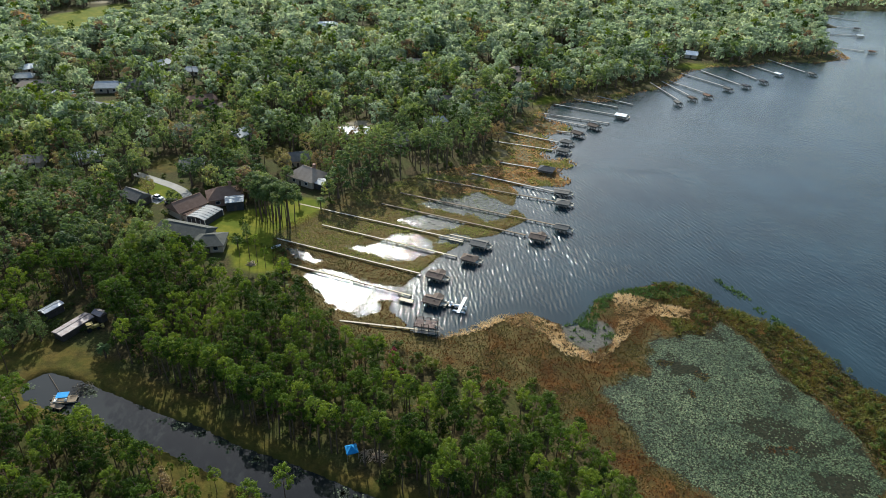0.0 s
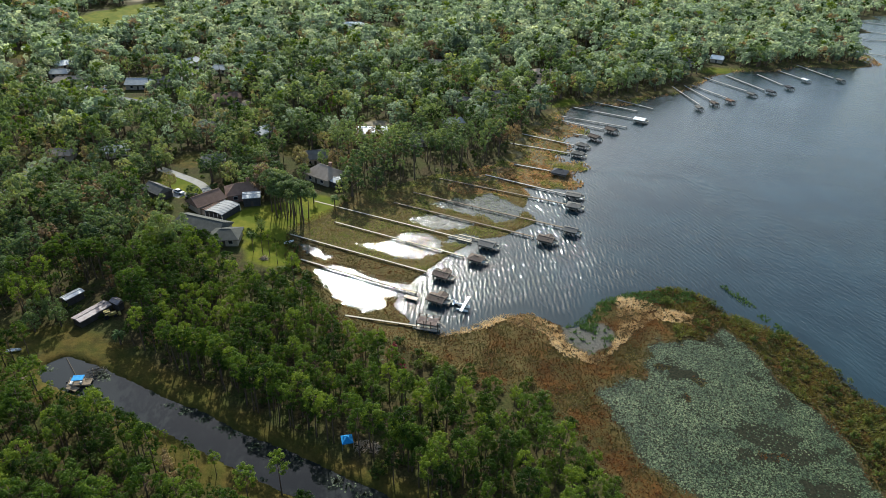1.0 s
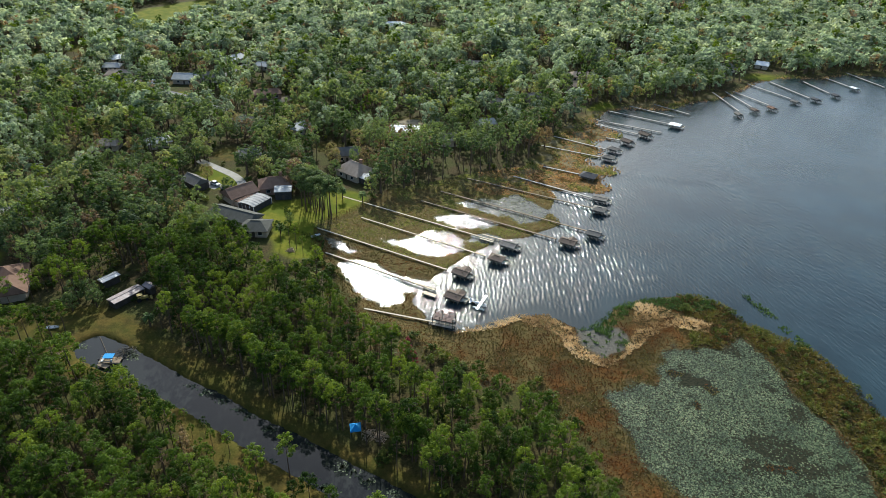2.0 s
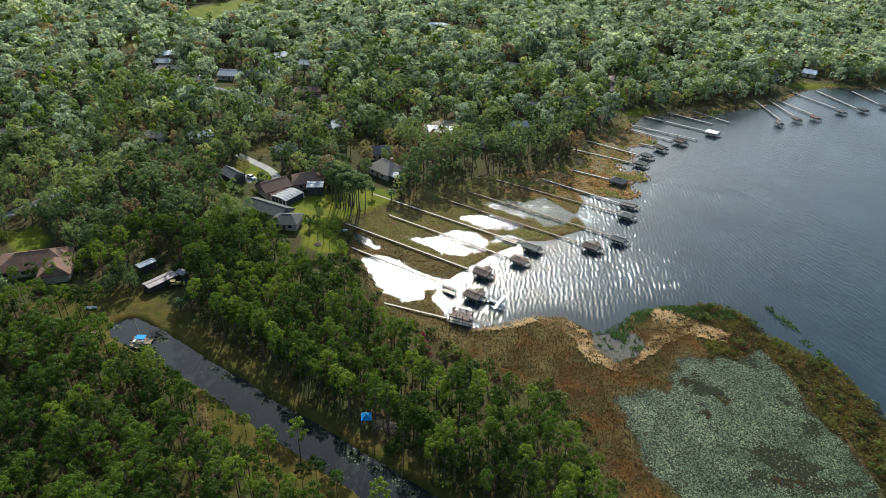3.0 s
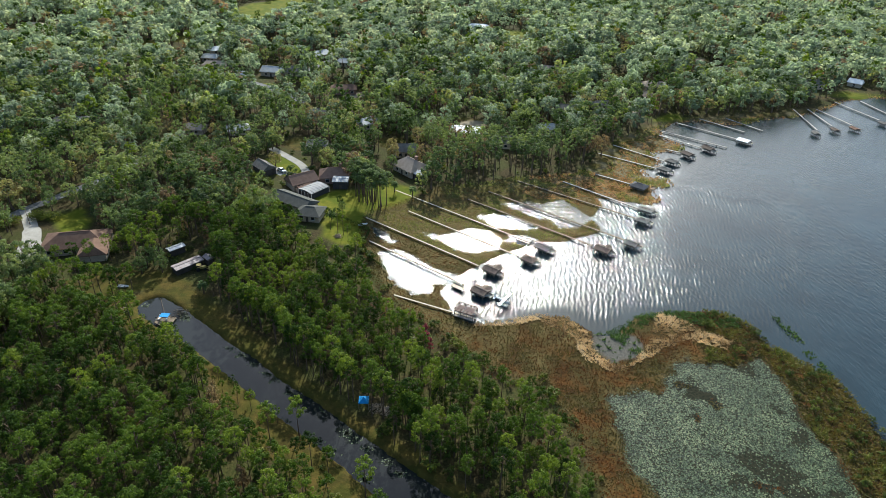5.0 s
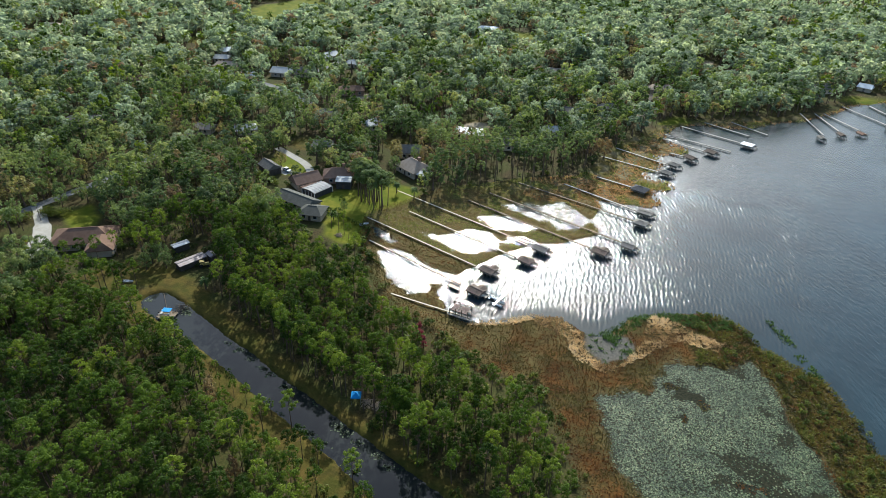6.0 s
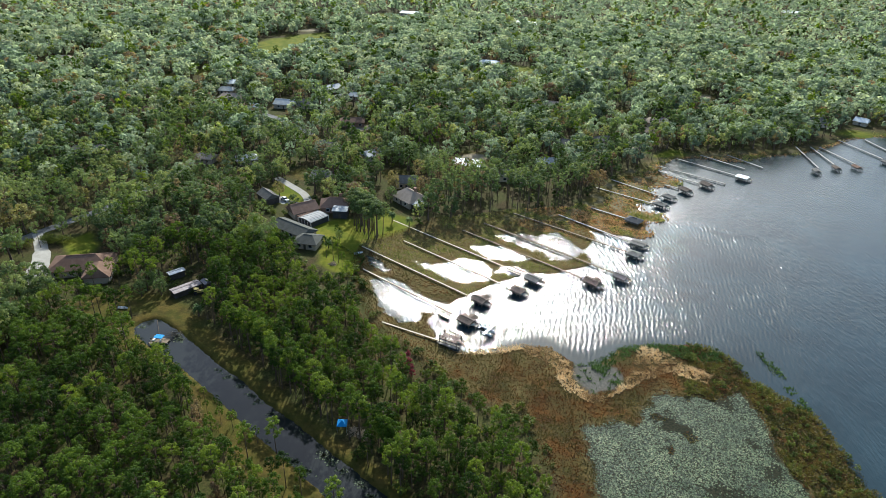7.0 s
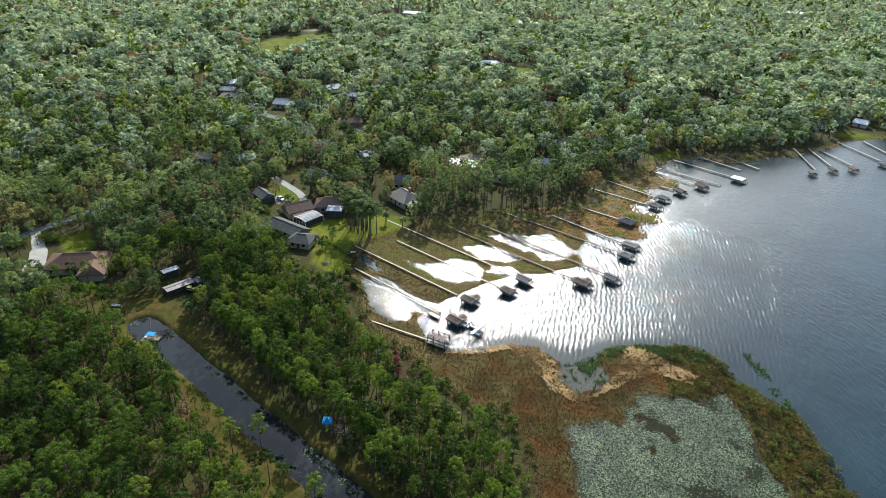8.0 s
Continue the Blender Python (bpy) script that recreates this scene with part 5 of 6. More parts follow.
# ---- houses ----
def window(parent, x, y, z, w, h, turn):
    f = part("window", boxes((-w / 2 - 0.08, -0.04, -0.08, w / 2 + 0.08, 0.04, 0.0), (-w / 2 - 0.08, -0.04, h, w / 2 + 0.08, 0.04, h + 0.08),
                             (-w / 2 - 0.08, -0.04, 0, -w / 2, 0.04, h), (w / 2, -0.04, 0, w / 2 + 0.08, 0.04, h)), WHITE, parent)
    f.matrix_basis = pose(x, y, z, 0, 0, turn)
    part("pane", boxes((-w / 2, -0.02, 0, w / 2, 0.02, h)), GLASS, f)
    return f


def house(x, y, turn, lx, ly, roof_mat, wall_mat, label, ridge=0.55, eave=2.8, rise=2.2, chimney=False, wing=None, name="house", over=0.6):
    """A one-storey house: walls, windows, doors, hipped or gabled roof, perhaps a wing (x, y, lx, ly, turned) and a chimney."""
    e = empty(name, pose(x, y, LAND_Z, 0, 0, turn))

    def block(cx, cy, bx, by, quarter, high, top):
        hx, hy = bx / 2, by / 2
        m = pose(cx, cy, 0, 0, 0, 90 if quarter else 0)
        w = part("wall", boxes((-hx, -hy, -0.3, hx, hy, high - 0.05), bevel=0.03), wall_mat, e)
        w.matrix_basis = m
        bm = bmesh.new()
        hip_roof(bm, -hx - over, -hy - over, hx + over, hy + over, high, top, ridge, 0.22)
        r = part("roof", bm, roof_mat, e)
        r.matrix_basis = m
        rl = ridge * (hx + over)
        c = part("ridge_cap", cap_roof(bmesh.new(), -rl, rl, 0, high + top), roof_mat, e)
        c.matrix_basis = m
        for y0 in (-hy - over - 0.1, hy + over):
            g = part("gutter", boxes((-hx - over, y0, high - 0.16, hx + over, y0 + 0.1, high - 0.02)), roof_mat, e)
            g.matrix_basis = m
        n = max(1, int(bx / 4.5)) if name == "house" else 0
        for k in range(n):
            px = -hx + bx * (k + 0.5) / n
            for s, t in ((-1, 0), (1, 180)):
                q = m @ Vector((px, s * (hy + 0.03), 0.95))
                window(e, q.x, q.y, q.z, 1.4, 1.25, (90 if quarter else 0) + t)

    block(0, 0, lx, ly, False, eave, rise)
    if wing:
        block(*wing, eave - 0.05, rise * 0.85)
    part("door", boxes((-0.5, -ly / 2 - 0.07, 0.05, 0.5, -ly / 2 - 0.01, 2.1), bevel=0.02), DARK_WALL, e)
    if chimney:
        part("chimney", boxes((lx * 0.15, 0.7, 1.0, lx * 0.15 + 1.1, 1.6, eave + rise + 1.0), (lx * 0.15 - 0.12, 0.58, eave + rise + 1.0, lx * 0.15 + 1.22, 1.72, eave + rise + 1.2)), BRICKWALL, e)
    return tagged(e, label, "house" if name == "house" else name.replace("_", " "), "houses among the trees")


house(-140.4, 131.2, 31, 20, 11, RED_SHINGLE, STUCCO, "single-storey house with a large reddish-brown hipped shingle roof", 0.45, 2.9, 3.0, wing=(7, -7, 9, 8, True))
house(-92.8, 202, 54, 11, 7.5, RED_BROWN, STUCCO, "brick lakeside house with a brown gabled roof", 0.95, 3.0, 2.6)
house(-82.5, 212, 24, 12, 8.5, RED_BROWN, BRICKWALL, "brick lakeside house with a brown hipped roof and chimney", 0.4, 3.0, 2.8, chimney=True)
house(-87, 184.8, -15, 18, 7.5, DARK_GREY, STUCCO, "low house with a long grey shingle roof", 0.9, 2.7, 1.9)
house(-76.5, 178.4, 8, 9, 8, DARK_GREY, STUCCO, "low house wing with a grey hipped roof and screened porch", 0.35, 2.7, 1.8)
house(-55.5, 232, -30, 12.5, 10, TAN_SHINGLE, STUCCO, "lakeside house with a tan hipped shingle roof and chimney", 0.35, 3.0, 3.4, chimney=True)
house(-64, 249, 20, 10, 8, GREY_SHINGLE, STUCCO, "house with a dark grey roof behind trees", 0.8, 3.0, 2.4)
house(-45, 284, 8, 14, 8.5, WHITE_ROOF, STUCCO, "house with a bright white low roof among trees", 0.8, 3.0, 1.2)
house(171, 467, -25, 8, 6, WHITE_ROOF, STUCCO, "lake house with a pale metal roof half hidden by trees", 0.9, 2.7, 2.0)
house(-230, 221, 30, 16, 10, GREY_SHINGLE, STUCCO, "house with a grey roof in a wooded yard", 0.6, 3.0, 2.2)
house(-186, 339, 10, 13, 9, METAL_ROOF, STUCCO, "house with a pale metal roof among trees", 0.95, 3.0, 2.4)
house(-174, 345, 20, 13, 9, GREY_SHINGLE, STUCCO, "house with a grey hipped roof among trees", 0.5, 3.0, 2.4)
house(-130, 323, 25, 14, 8, RED_SHINGLE, BRICKWALL, "brick house with a reddish roof among trees", 0.7, 3.0, 2.0)
house(-95, 276, 60, 10, 8, METAL_ROOF, STUCCO, "small house with a pale roof among trees", 0.8, 3.0, 1.8)
house(-105, 240, 20, 9, 7, GREY_SHINGLE, STUCCO, "small house with a grey roof among trees", 0.7, 2.8, 1.8)
house(-20, 278, 15, 12, 9, GREY_SHINGLE, STUCCO, "house with a grey hipped roof behind lakeside pines", 0.5, 3.0, 2.2)
house(-23, 413, 0, 18, 10, TAN_SHINGLE, STUCCO, "long house with a tan roof among trees", 0.7, 3.0, 2.4)
house(-102, 367, 30, 11, 9, METAL_ROOF, STUCCO, "house with a pale metal roof in the woods", 0.8, 3.0, 2.0)
house(-100, 520, 10, 16, 10, WHITE_ROOF, STUCCO, "distant house with a white roof beside a field", 0.7, 3.0, 2.0)
house(44, 405, 15, 14, 9, TAN_SHINGLE, STUCCO, "house with a tan roof in the lakeside woods", 0.6, 3.0, 2.2)
house(-178, 388, 60, 13, 9, METAL_ROOF, STUCCO, "house with a pale roof beside a drive", 0.7, 3.0, 2.0)
house(-226, 337, 15, 15, 9, TAN_SHINGLE, STUCCO, "house with a tan roof beside a road", 0.7, 3.0, 2.0)
house(-256, 291, 20, 14, 9, RED_SHINGLE, STUCCO, "house with a reddish roof among trees", 0.6, 3.0, 2.0)
house(142, 451, 30, 12, 9, GREY_SHINGLE, STUCCO, "lake house with a grey roof half hidden by trees", 0.6, 3.2, 2.4)
house(-262, 742, 10, 24, 12, WHITE_ROOF, STUCCO, "distant building with a white roof in a clearing", 0.9, 3.5, 1.8)
house(-118, 742, 0, 26, 12, WHITE_ROOF, STUCCO, "distant building with a white roof in a clearing", 0.9, 3.5, 1.8)
house(193, 1030, 0, 26, 14, WHITE_ROOF, STUCCO, "far pale building in a clearing", 0.9, 4.0, 2.0)

for x, y, turn, mat, words in [(-125, 280, 20, GREY_SHINGLE, "grey-roofed house"), (-150, 244, 40, METAL_ROOF, "small house with a pale roof"), (-170, 237, 10, TAN_SHINGLE, "tan-roofed house"), (-203, 324, 30, WHITE_ROOF, "house with a white roof"),
                              (-240, 351, 15, METAL_ROOF, "house with a pale metal roof"), (-248, 370, 60, WHITE_ROOF, "house with a white roof"), (-172, 428, 25, WHITE_ROOF, "house with a white roof"), (-154, 377, 0, METAL_ROOF, "house with a pale metal roof"),
                              (-30, 486, 10, WHITE_ROOF, "house with a white roof"), (39, 382, 20, TAN_SHINGLE, "tan-roofed house"), (16, 354, 35, GREY_SHINGLE, "grey-roofed house"), (-2, 339, 5, GREY_SHINGLE, "grey-roofed house"), (-7, 304, 20, METAL_ROOF, "small house with a pale roof"),
                              (-313, 249, 10, RED_SHINGLE, "house with a reddish roof"), (89, 464, 20, GREY_SHINGLE, "grey-roofed house"), (-411, 375, 30, TAN_SHINGLE, "tan-roofed house"), (-375, 513, 15, WHITE_ROOF, "house with a white roof"), (-13, 792, 0, WHITE_ROOF, "house with a white roof")]:
    house(x, y, turn, 10, 7, mat, STUCCO, words + " half hidden in the woods", 0.7, 2.8, 1.8)

# sheds and shelters
# walls are closed; their dark colour stands in for the shade inside an open front
house(-97.2, 132.3, 65, 9.2, 3.2, OLD_METAL, DARK_WALL, "shed with a stained metal roof, its shaded open front drawn as dark wall", 1.0, 2.2, 0.35, name="shed", over=0.3)
house(-106.6, 138.9, 64, 5.2, 2.2, ALU, DARK_WALL, "small shed with a pale metal roof beside trees", 1.0, 2.6, 0.3, name="shed", over=0.3)
house(-92.6, 137.2, -25, 3.0, 1.8, OLD_METAL, DARK_WALL, "small grey-roofed lean-to shed", 1.0, 2.6, 0.5, name="shed", over=0.3)
house(-114, 208, -30, 9, 6, GREY_SHINGLE, DARK_WALL, "dark barn with a rounded grey roof", 1.0, 3.0, 2.0, name="barn", over=0.3)


def screen_room(x, y, turn, lx, ly):
    """A pool enclosure with an arched pale roof on a dark screened frame."""
    e = empty("pool_enclosure", pose(x, y, LAND_Z, 0, 0, turn))
    bm = bmesh.new()
    n = 8
    ring = []
    for i in range(n + 1):
        k = i / n
        ring.append(((k - 0.5) * lx, 2.3 + 0.55 * math.sin(math.pi * k)))
    rows = [[bm.verts.new(p) for p in ((x, -ly / 2, z), (x, ly / 2, z), (x, ly / 2, z + 0.1), (x, -ly / 2, z + 0.1))] for x, z in ring]
    for a, b in zip(rows, rows[1:]):
        for i in range(4):
            j = (i + 1) % 4
            bm.faces.new((a[i], a[j], b[j], b[i]))
    bmesh.ops.recalc_face_normals(bm, faces=bm.faces)
    part("roof", bm, DULL_PANEL, e)
    for i in range(7):
        part("roof_rib", boxes(*[(a[0], -ly / 2 + ly * i / 6 - 0.05, min(a[1], b[1]) + 0.06, b[0], -ly / 2 + ly * i / 6 + 0.05, max(a[1], b[1]) + 0.13) for a, b in zip(ring, ring[1:])]), DULL_PANEL, e)
    for s in (-1, 1):
        part("screen", boxes((-lx / 2, s * ly / 2 - 0.03, 0, lx / 2, s * ly / 2 + 0.03, 2.2)), SCREEN, e)
        part("screen", boxes((s * lx / 2 - 0.03, -ly / 2, 0, s * lx / 2 + 0.03, ly / 2, 2.2)), SCREEN, e)
    for i in range(5):
        for s in (-1, 1):
            part("post", boxes((-lx / 2 + lx * i / 4 - 0.06, s * ly / 2 - 0.1, 0, -lx / 2 + lx * i / 4 + 0.06, s * ly / 2 + 0.1, 2.25)), WHITE, e)
    return tagged(e, "pool enclosure with an arched pale roof and dark screens", "pool enclosure")


screen_room(-84.9, 197.3, -20, 7.6, 9.6)
house(-77.2, 206.6, 18, 6.0, 5.0, METAL_ROOF, SCREEN, "tall dark screened porch with a pale flat roof", 1.0, 3.6, 0.35, name="porch", over=0.3)
house(-88.9, 199.0, 64, 9.0, 2.6, RED_BROWN, STUCCO, "low brown lean-to roof along a brick house", 1.0, 2.3, 0.4, name="porch", over=0.2)
house(-49.5, 226.8, -30, 5.5, 5, METAL_ROOF, SCREEN, "screened porch with a pale metal roof", 1.0, 2.7, 0.6, name="porch", over=0.3)


def ribbon(name, pts, width, mat, label, z=LAND_Z + 0.05, category="road"):
    """A flat road or drive with thickness, along a line."""
    line = []
    for a, b in zip(pts, pts[1:]):
        for k in range(6):
            line.append(Vector(a).lerp(Vector(b), k / 6))
    line.append(Vector(pts[-1]))
    line = [sum((line[min(max(i + d, 0), len(line) - 1)] for d in (-3, -2, -1, 0, 1, 2, 3)), Vector((0, 0))) / 7 for i in range(len(line))]
    bm = bmesh.new()
    rows = []
    for i, p in enumerate(line):
        d = (line[min(i + 1, len(line) - 1)] - line[max(i - 1, 0)]).normalized()
        s = Vector((-d.y, d.x)) * (width[i * len(width) // len(line)] if isinstance(width, tuple) else width) / 2
        rows.append([bm.verts.new((*(p + s), z)), bm.verts.new((*(p - s), z)), bm.verts.new((*(p - s), z - 0.2)), bm.verts.new((*(p + s), z - 0.2))])
    for a, b in zip(rows, rows[1:]):
        for i in range(4):
            j = (i + 1) % 4
            bm.faces.new((a[i], a[j], b[j], b[i]))
    bmesh.ops.recalc_face_normals(bm, faces=bm.faces)
    return tagged(new(name, mesh_of(name, bm, mat)), label, category, kind="structure")


for line in ROADS:
    ribbon("road", line, 4.5, ASPHALT, "grey asphalt road through the woods")
ribbon("driveway", [(-180, 146), (-171, 140), (-160, 131), (-152, 121), (-147, 117)], (3.5, 4.5, 6, 7.5, 9), CONCRETE, "pale concrete driveway beside a house", LAND_Z + 0.09, "driveway")
ribbon("driveway", [(-128, 234), (-112, 226), (-100, 219), (-95, 209)], 3.6, OLD_CONCRETE, "pale concrete driveway to a lakeside house", LAND_Z + 0.06, "driveway")
ribbon("driveway", [(-121, 215), (-112, 212), (-104, 209)], 5.0, OLD_CONCRETE, "pale concrete parking pad beside a barn", LAND_Z + 0.055, "driveway")


def car(x, y, turn, mat, label):
    e = empty("car", pose(x, y, LAND_Z + 0.07, 0, 0, turn))
    part("body", boxes((-2.3, -0.9, 0.3, 2.3, 0.9, 0.95), bevel=0.14), mat, e)
    v = [(-1.7, -0.8, 0.93), (1.1, -0.8, 0.93), (1.1, 0.8, 0.93), (-1.7, 0.8, 0.93), (-1.2, -0.65, 1.5), (0.4, -0.65, 1.5), (0.4, 0.65, 1.5), (-1.2, 0.65, 1.5)]
    part("cabin", faces(v, [(0, 1, 5, 4), (1, 2, 6, 5), (2, 3, 7, 6), (3, 0, 4, 7)]), GLASS, e)
    part("roof", boxes((-1.25, -0.68, 1.49, 0.45, 0.68, 1.56), bevel=0.03), mat, e)
    wheel = bmesh.new()
    bmesh.ops.create_cone(wheel, cap_ends=True, segments=14, radius1=0.33, radius2=0.33, depth=0.24, matrix=pose(0, 0, 0, 90))
    me = mesh_of("wheel", wheel, TYRE)
    for sx in (-1.4, 1.4):
        for sy in (-0.82, 0.82):
            w = part("wheel", me, None, e)
            w.location = (sx, sy, 0.33)
    return tagged(e, label, "car")


car(-107.5, 211.2, -25, WHITE, "white car parked on a pale drive beside a barn")
car(-101.5, 208.5, 35, DARK_ROOF, "dark car parked on a pale drive near a house")


def canopy_tent(x, y, turn):
    e = empty("canopy_tent", pose(x, y, LAND_Z, 0, 0, turn))
    h = 1.25
    part("canopy", faces([(-h, -h, 2.2), (h, -h, 2.2), (h, h, 2.2), (-h, h, 2.2), (0, 0, 3.2), (-h, -h, 1.95), (h, -h, 1.95), (h, h, 1.95), (-h, h, 1.95)],
                         [(0, 1, 4), (1, 2, 4), (2, 3, 4), (3, 0, 4), (5, 6, 1, 0), (6, 7, 2, 1), (7, 8, 3, 2), (8, 5, 0, 3)]), BLUE, e)
    for a in (-1, 1):
        for b in (-1, 1):
            part("leg", boxes((a * (h - 0.06) - 0.03, b * (h - 0.06) - 0.03, -0.15, a * (h - 0.06) + 0.03, b * (h - 0.06) + 0.03, 2.2)), ALU, e)
    return tagged(e, "bright blue canopy tent on thin metal legs near the canal", "tent")


canopy_tent(-17.9, 94, 20)


def pontoon_boat(x, y, turn):
    """A flat deck on two floats with a blue canopy."""
    e = empty("pontoon_boat", pose(x, y, 0.08, 0, 0, turn) @ Matrix.Scale(0.82, 4))
    part("deck", boxes((-3.4, -1.4, 0.45, 3.2, 1.4, 0.6), bevel=0.03), BROWN_WOOD, e)
    for s in (-1, 1):
        v, q = tube([((0, 0, k), r) for k, r in ((-3.4, 0.28), (2.6, 0.32), (3.3, 0.05))], 8)
        part("float", faces([(z, a + s, b + 0.15) for a, b, z in v], q), ALU, e)
        part("railing", boxes((-3.2, s * 1.35 - 0.03, 0.95, 0.6, s * 1.35 + 0.03, 1.2)), WHITE, e)
    part("canopy", boxes((-1.9, -1.2, 2.15, 1.3, 1.2, 2.27), bevel=0.05), BLUE, e)
    for px in (-1.8, 1.2):
        for s in (-1.1, 1.1):
            part("pole", boxes((px - 0.03, s - 0.03, 0.55, px + 0.03, s + 0.03, 2.2)), ALU, e)
    part("seat", boxes((-2.6, -1.1, 0.6, -1.9, 1.1, 1.15), (0.2, -1.1, 0.6, 0.8, -0.3, 1.15), bevel=0.06), WHITE, e)
    part("motor", boxes((-3.9, -0.2, 0.4, -3.4, 0.2, 1.1), bevel=0.05), DARK_ROOF, e)
    return tagged(e, "pontoon boat with a bright blue canopy on the canal", "boat")


pontoon_boat(-86.6, 107.4, 12)
low_dock = dock(-88.6, 105.4, -85.6, 104.6, 1.4, BROWN_WOOD, "low grey landing stage beside a pontoon boat", 2.0)
low_dock.name = "landing_stage"


def brush_pile(x, y, wide, high, label, mat=BRUSH):
    """A heap of cut branches."""
    rng = np.random.default_rng(int(abs(x * 7)))
    bm = bmesh.new()
    for i in range(60):
        a, r = rng.random() * 6.283, wide * rng.random() ** 0.7
        ln = rng.uniform(0.8, 2.0)
        m = pose(r * math.cos(a), r * math.sin(a), high * (1 - r / wide) * rng.random() + 0.05, rng.normal() * 14, rng.normal() * 14, rng.random() * 360)
        made = bmesh.ops.create_cone(bm, cap_ends=False, segments=4, radius1=0.07, radius2=0.03, depth=ln, matrix=m @ pose(0, 0, 0, 90))
    e = new("brush_heap", mesh_of("brush_heap", bm, mat))
    e.matrix_basis = pose(x, y, LAND_Z)
    return tagged(e, label, "brush pile", kind="stuff")


brush_pile(-14.8, 94.2, 1.8, 1.0, "pile of pale cut branches beside a blue tent")
brush_pile(-12.2, 94.0, 1.5, 0.8, "pile of pale cut branches beside a blue tent")
brush_pile(-100.5, 106.6, 1.8, 0.7, "heap of dead branches at the canal end")
brush_pile(-60.5, 168.6, 1.4, 1.0, "pile of pale cut branches on a lawn")
brush_pile(-84.5, 110.6, 2.6, 0.5, "dark fallen branches lying in the canal", POST)


def mooring_pole(ax, ay, bx, by):
    v, q = tube([((0, 0, k), 0.09) for k in (0, 1)], 6)
    d = Vector((bx - ax, by - ay, 0.25))
    e = new("dead_trunk", mesh_of("dead_trunk", faces(v, q), POST))
    e.matrix_basis = Matrix.Translation((ax, ay, 0.25)) @ d.to_track_quat("Z", "Y").to_matrix().to_4x4() @ Matrix.Diagonal((1, 1, d.length, 1))
    return tagged(e, "slim dead trunk lying across the canal water", "log")


mooring_pole(-95.2, 115.8, -88.6, 109.2)


def tractor(x, y, turn):
    e = empty("tractor", pose(x, y, LAND_Z, 0, 0, turn))
    part("body", boxes((-0.2, -0.45, 0.6, 1.7, 0.45, 1.35), (-1.2, -0.6, 0.6, -0.2, 0.6, 1.0), bevel=0.06), YELLOW, e)
    part("canopy", boxes((-1.3, -0.75, 2.1, 0.3, 0.75, 2.2), bevel=0.04), YELLOW, e)
    for px in (-1.2, 0.2):
        for s in (-0.68, 0.68):
            part("pole", boxes((px - 0.04, s - 0.04, 0.9, px + 0.04, s + 0.04, 2.12)), POST, e)
    for px, r in ((-0.9, 0.65), (1.3, 0.42)):
        for s in (-0.75, 0.75):
            bm = bmesh.new()
            bmesh.ops.create_cone(bm, cap_ends=True, segments=14, radius1=r, radius2=r, depth=0.32, matrix=pose(px, s, r, 90))
            part("wheel", bm, TYRE, e)
    part("loader_bucket", boxes((2.2, -0.8, 0.05, 2.8, 0.8, 0.6), (1.5, -0.6, 0.4, 2.3, -0.5, 0.55), (1.5, 0.5, 0.4, 2.3, 0.6, 0.55), bevel=0.03), YELLOW, e)
    return tagged(e, "faded yellow tractor with a canopy beside a shed", "tractor")


tractor(-92.8, 133.0, 40)


# ---- marsh plants ----
def tufts(name, mat, X, Y, Z, high, blades, width, label, seed, lean=1.3, category="marsh plants"):
    """Tufts of narrow pointed blades as one object."""
    rng = np.random.default_rng(seed)
    n = len(X) * blades
    bx, by, bz = (np.repeat(np.asarray(a, float), blades) for a in (X, Y, Z))
    patch = np.array([noise.noise((x * 0.11, y * 0.11, 6.0)) + 0.5 * noise.noise((x * 0.4, y * 0.4, 1.0)) for x, y in zip(X, Y)])
    tint = np.repeat(np.clip(0.5 + 1.25 * patch, 0.02, 0.98) * 0.78 + 0.2 * rng.random(len(X)), blades)
    h = high * (0.4 + 0.8 * rng.random(n)) * np.repeat(np.clip(1.0 + 0.7 * patch, 0.4, 1.8), blades)
    a = rng.random(n) * 6.283
    off = rng.random(n) * 0.25 * high
    cx, cy = bx + np.cos(a) * off, by + np.sin(a) * off
    side = a + 1.57
    w = width * (0.6 + 0.8 * rng.random(n))
    tip = lean * h * (0.3 + rng.random(n))
    v = np.empty((n, 3, 3))
    v[:, 0] = np.stack([cx - np.cos(side) * w, cy - np.sin(side) * w, bz - 0.05], 1)
    v[:, 1] = np.stack([cx + np.cos(side) * w, cy + np.sin(side) * w, bz - 0.05], 1)
    v[:, 2] = np.stack([cx + np.cos(a) * tip, cy + np.sin(a) * tip, bz + h], 1)
    me = raw_mesh(name, v.reshape(-1, 3), np.full(n, 3), np.arange(n * 3), [mat], np.repeat(tint, 3))
    return tagged(new(name, me), label, category, kind="stuff")


def shake(x0, x1, y0, y1, gap, seed):
    rng = np.random.default_rng(seed)
    n = int((x1 - x0) * (y1 - y0) / gap ** 2)
    return rng.uniform(x0, x1, n), rng.uniform(y0, y1, n), rng


MX, MY, rng = shake(-60, 125, 55, 262, 0.44, 21)
near_shore = (inside_by(WETLAND, MX, MY) > -3) & (inside_by(LAKE, MX, MY) < 3)
MX, MY = MX[near_shore], MY[near_shore]
MZ = zones(MX, MY)
clump = np.array([noise.noise((x * 0.5, y * 0.8, 8.0)) + 0.6 * noise.noise((x * 1.3, y * 1.8, 2.0)) for x, y in zip(MX, MY)])
dice = rng.random(MX.shape) - 0.5 * clump
dry_spot = (MZ["height"] > -0.16) & (MZ["lily"] < 1.0)
belt = (MZ["tan"] > 0.2) & (MZ["cove"] < 0.3)
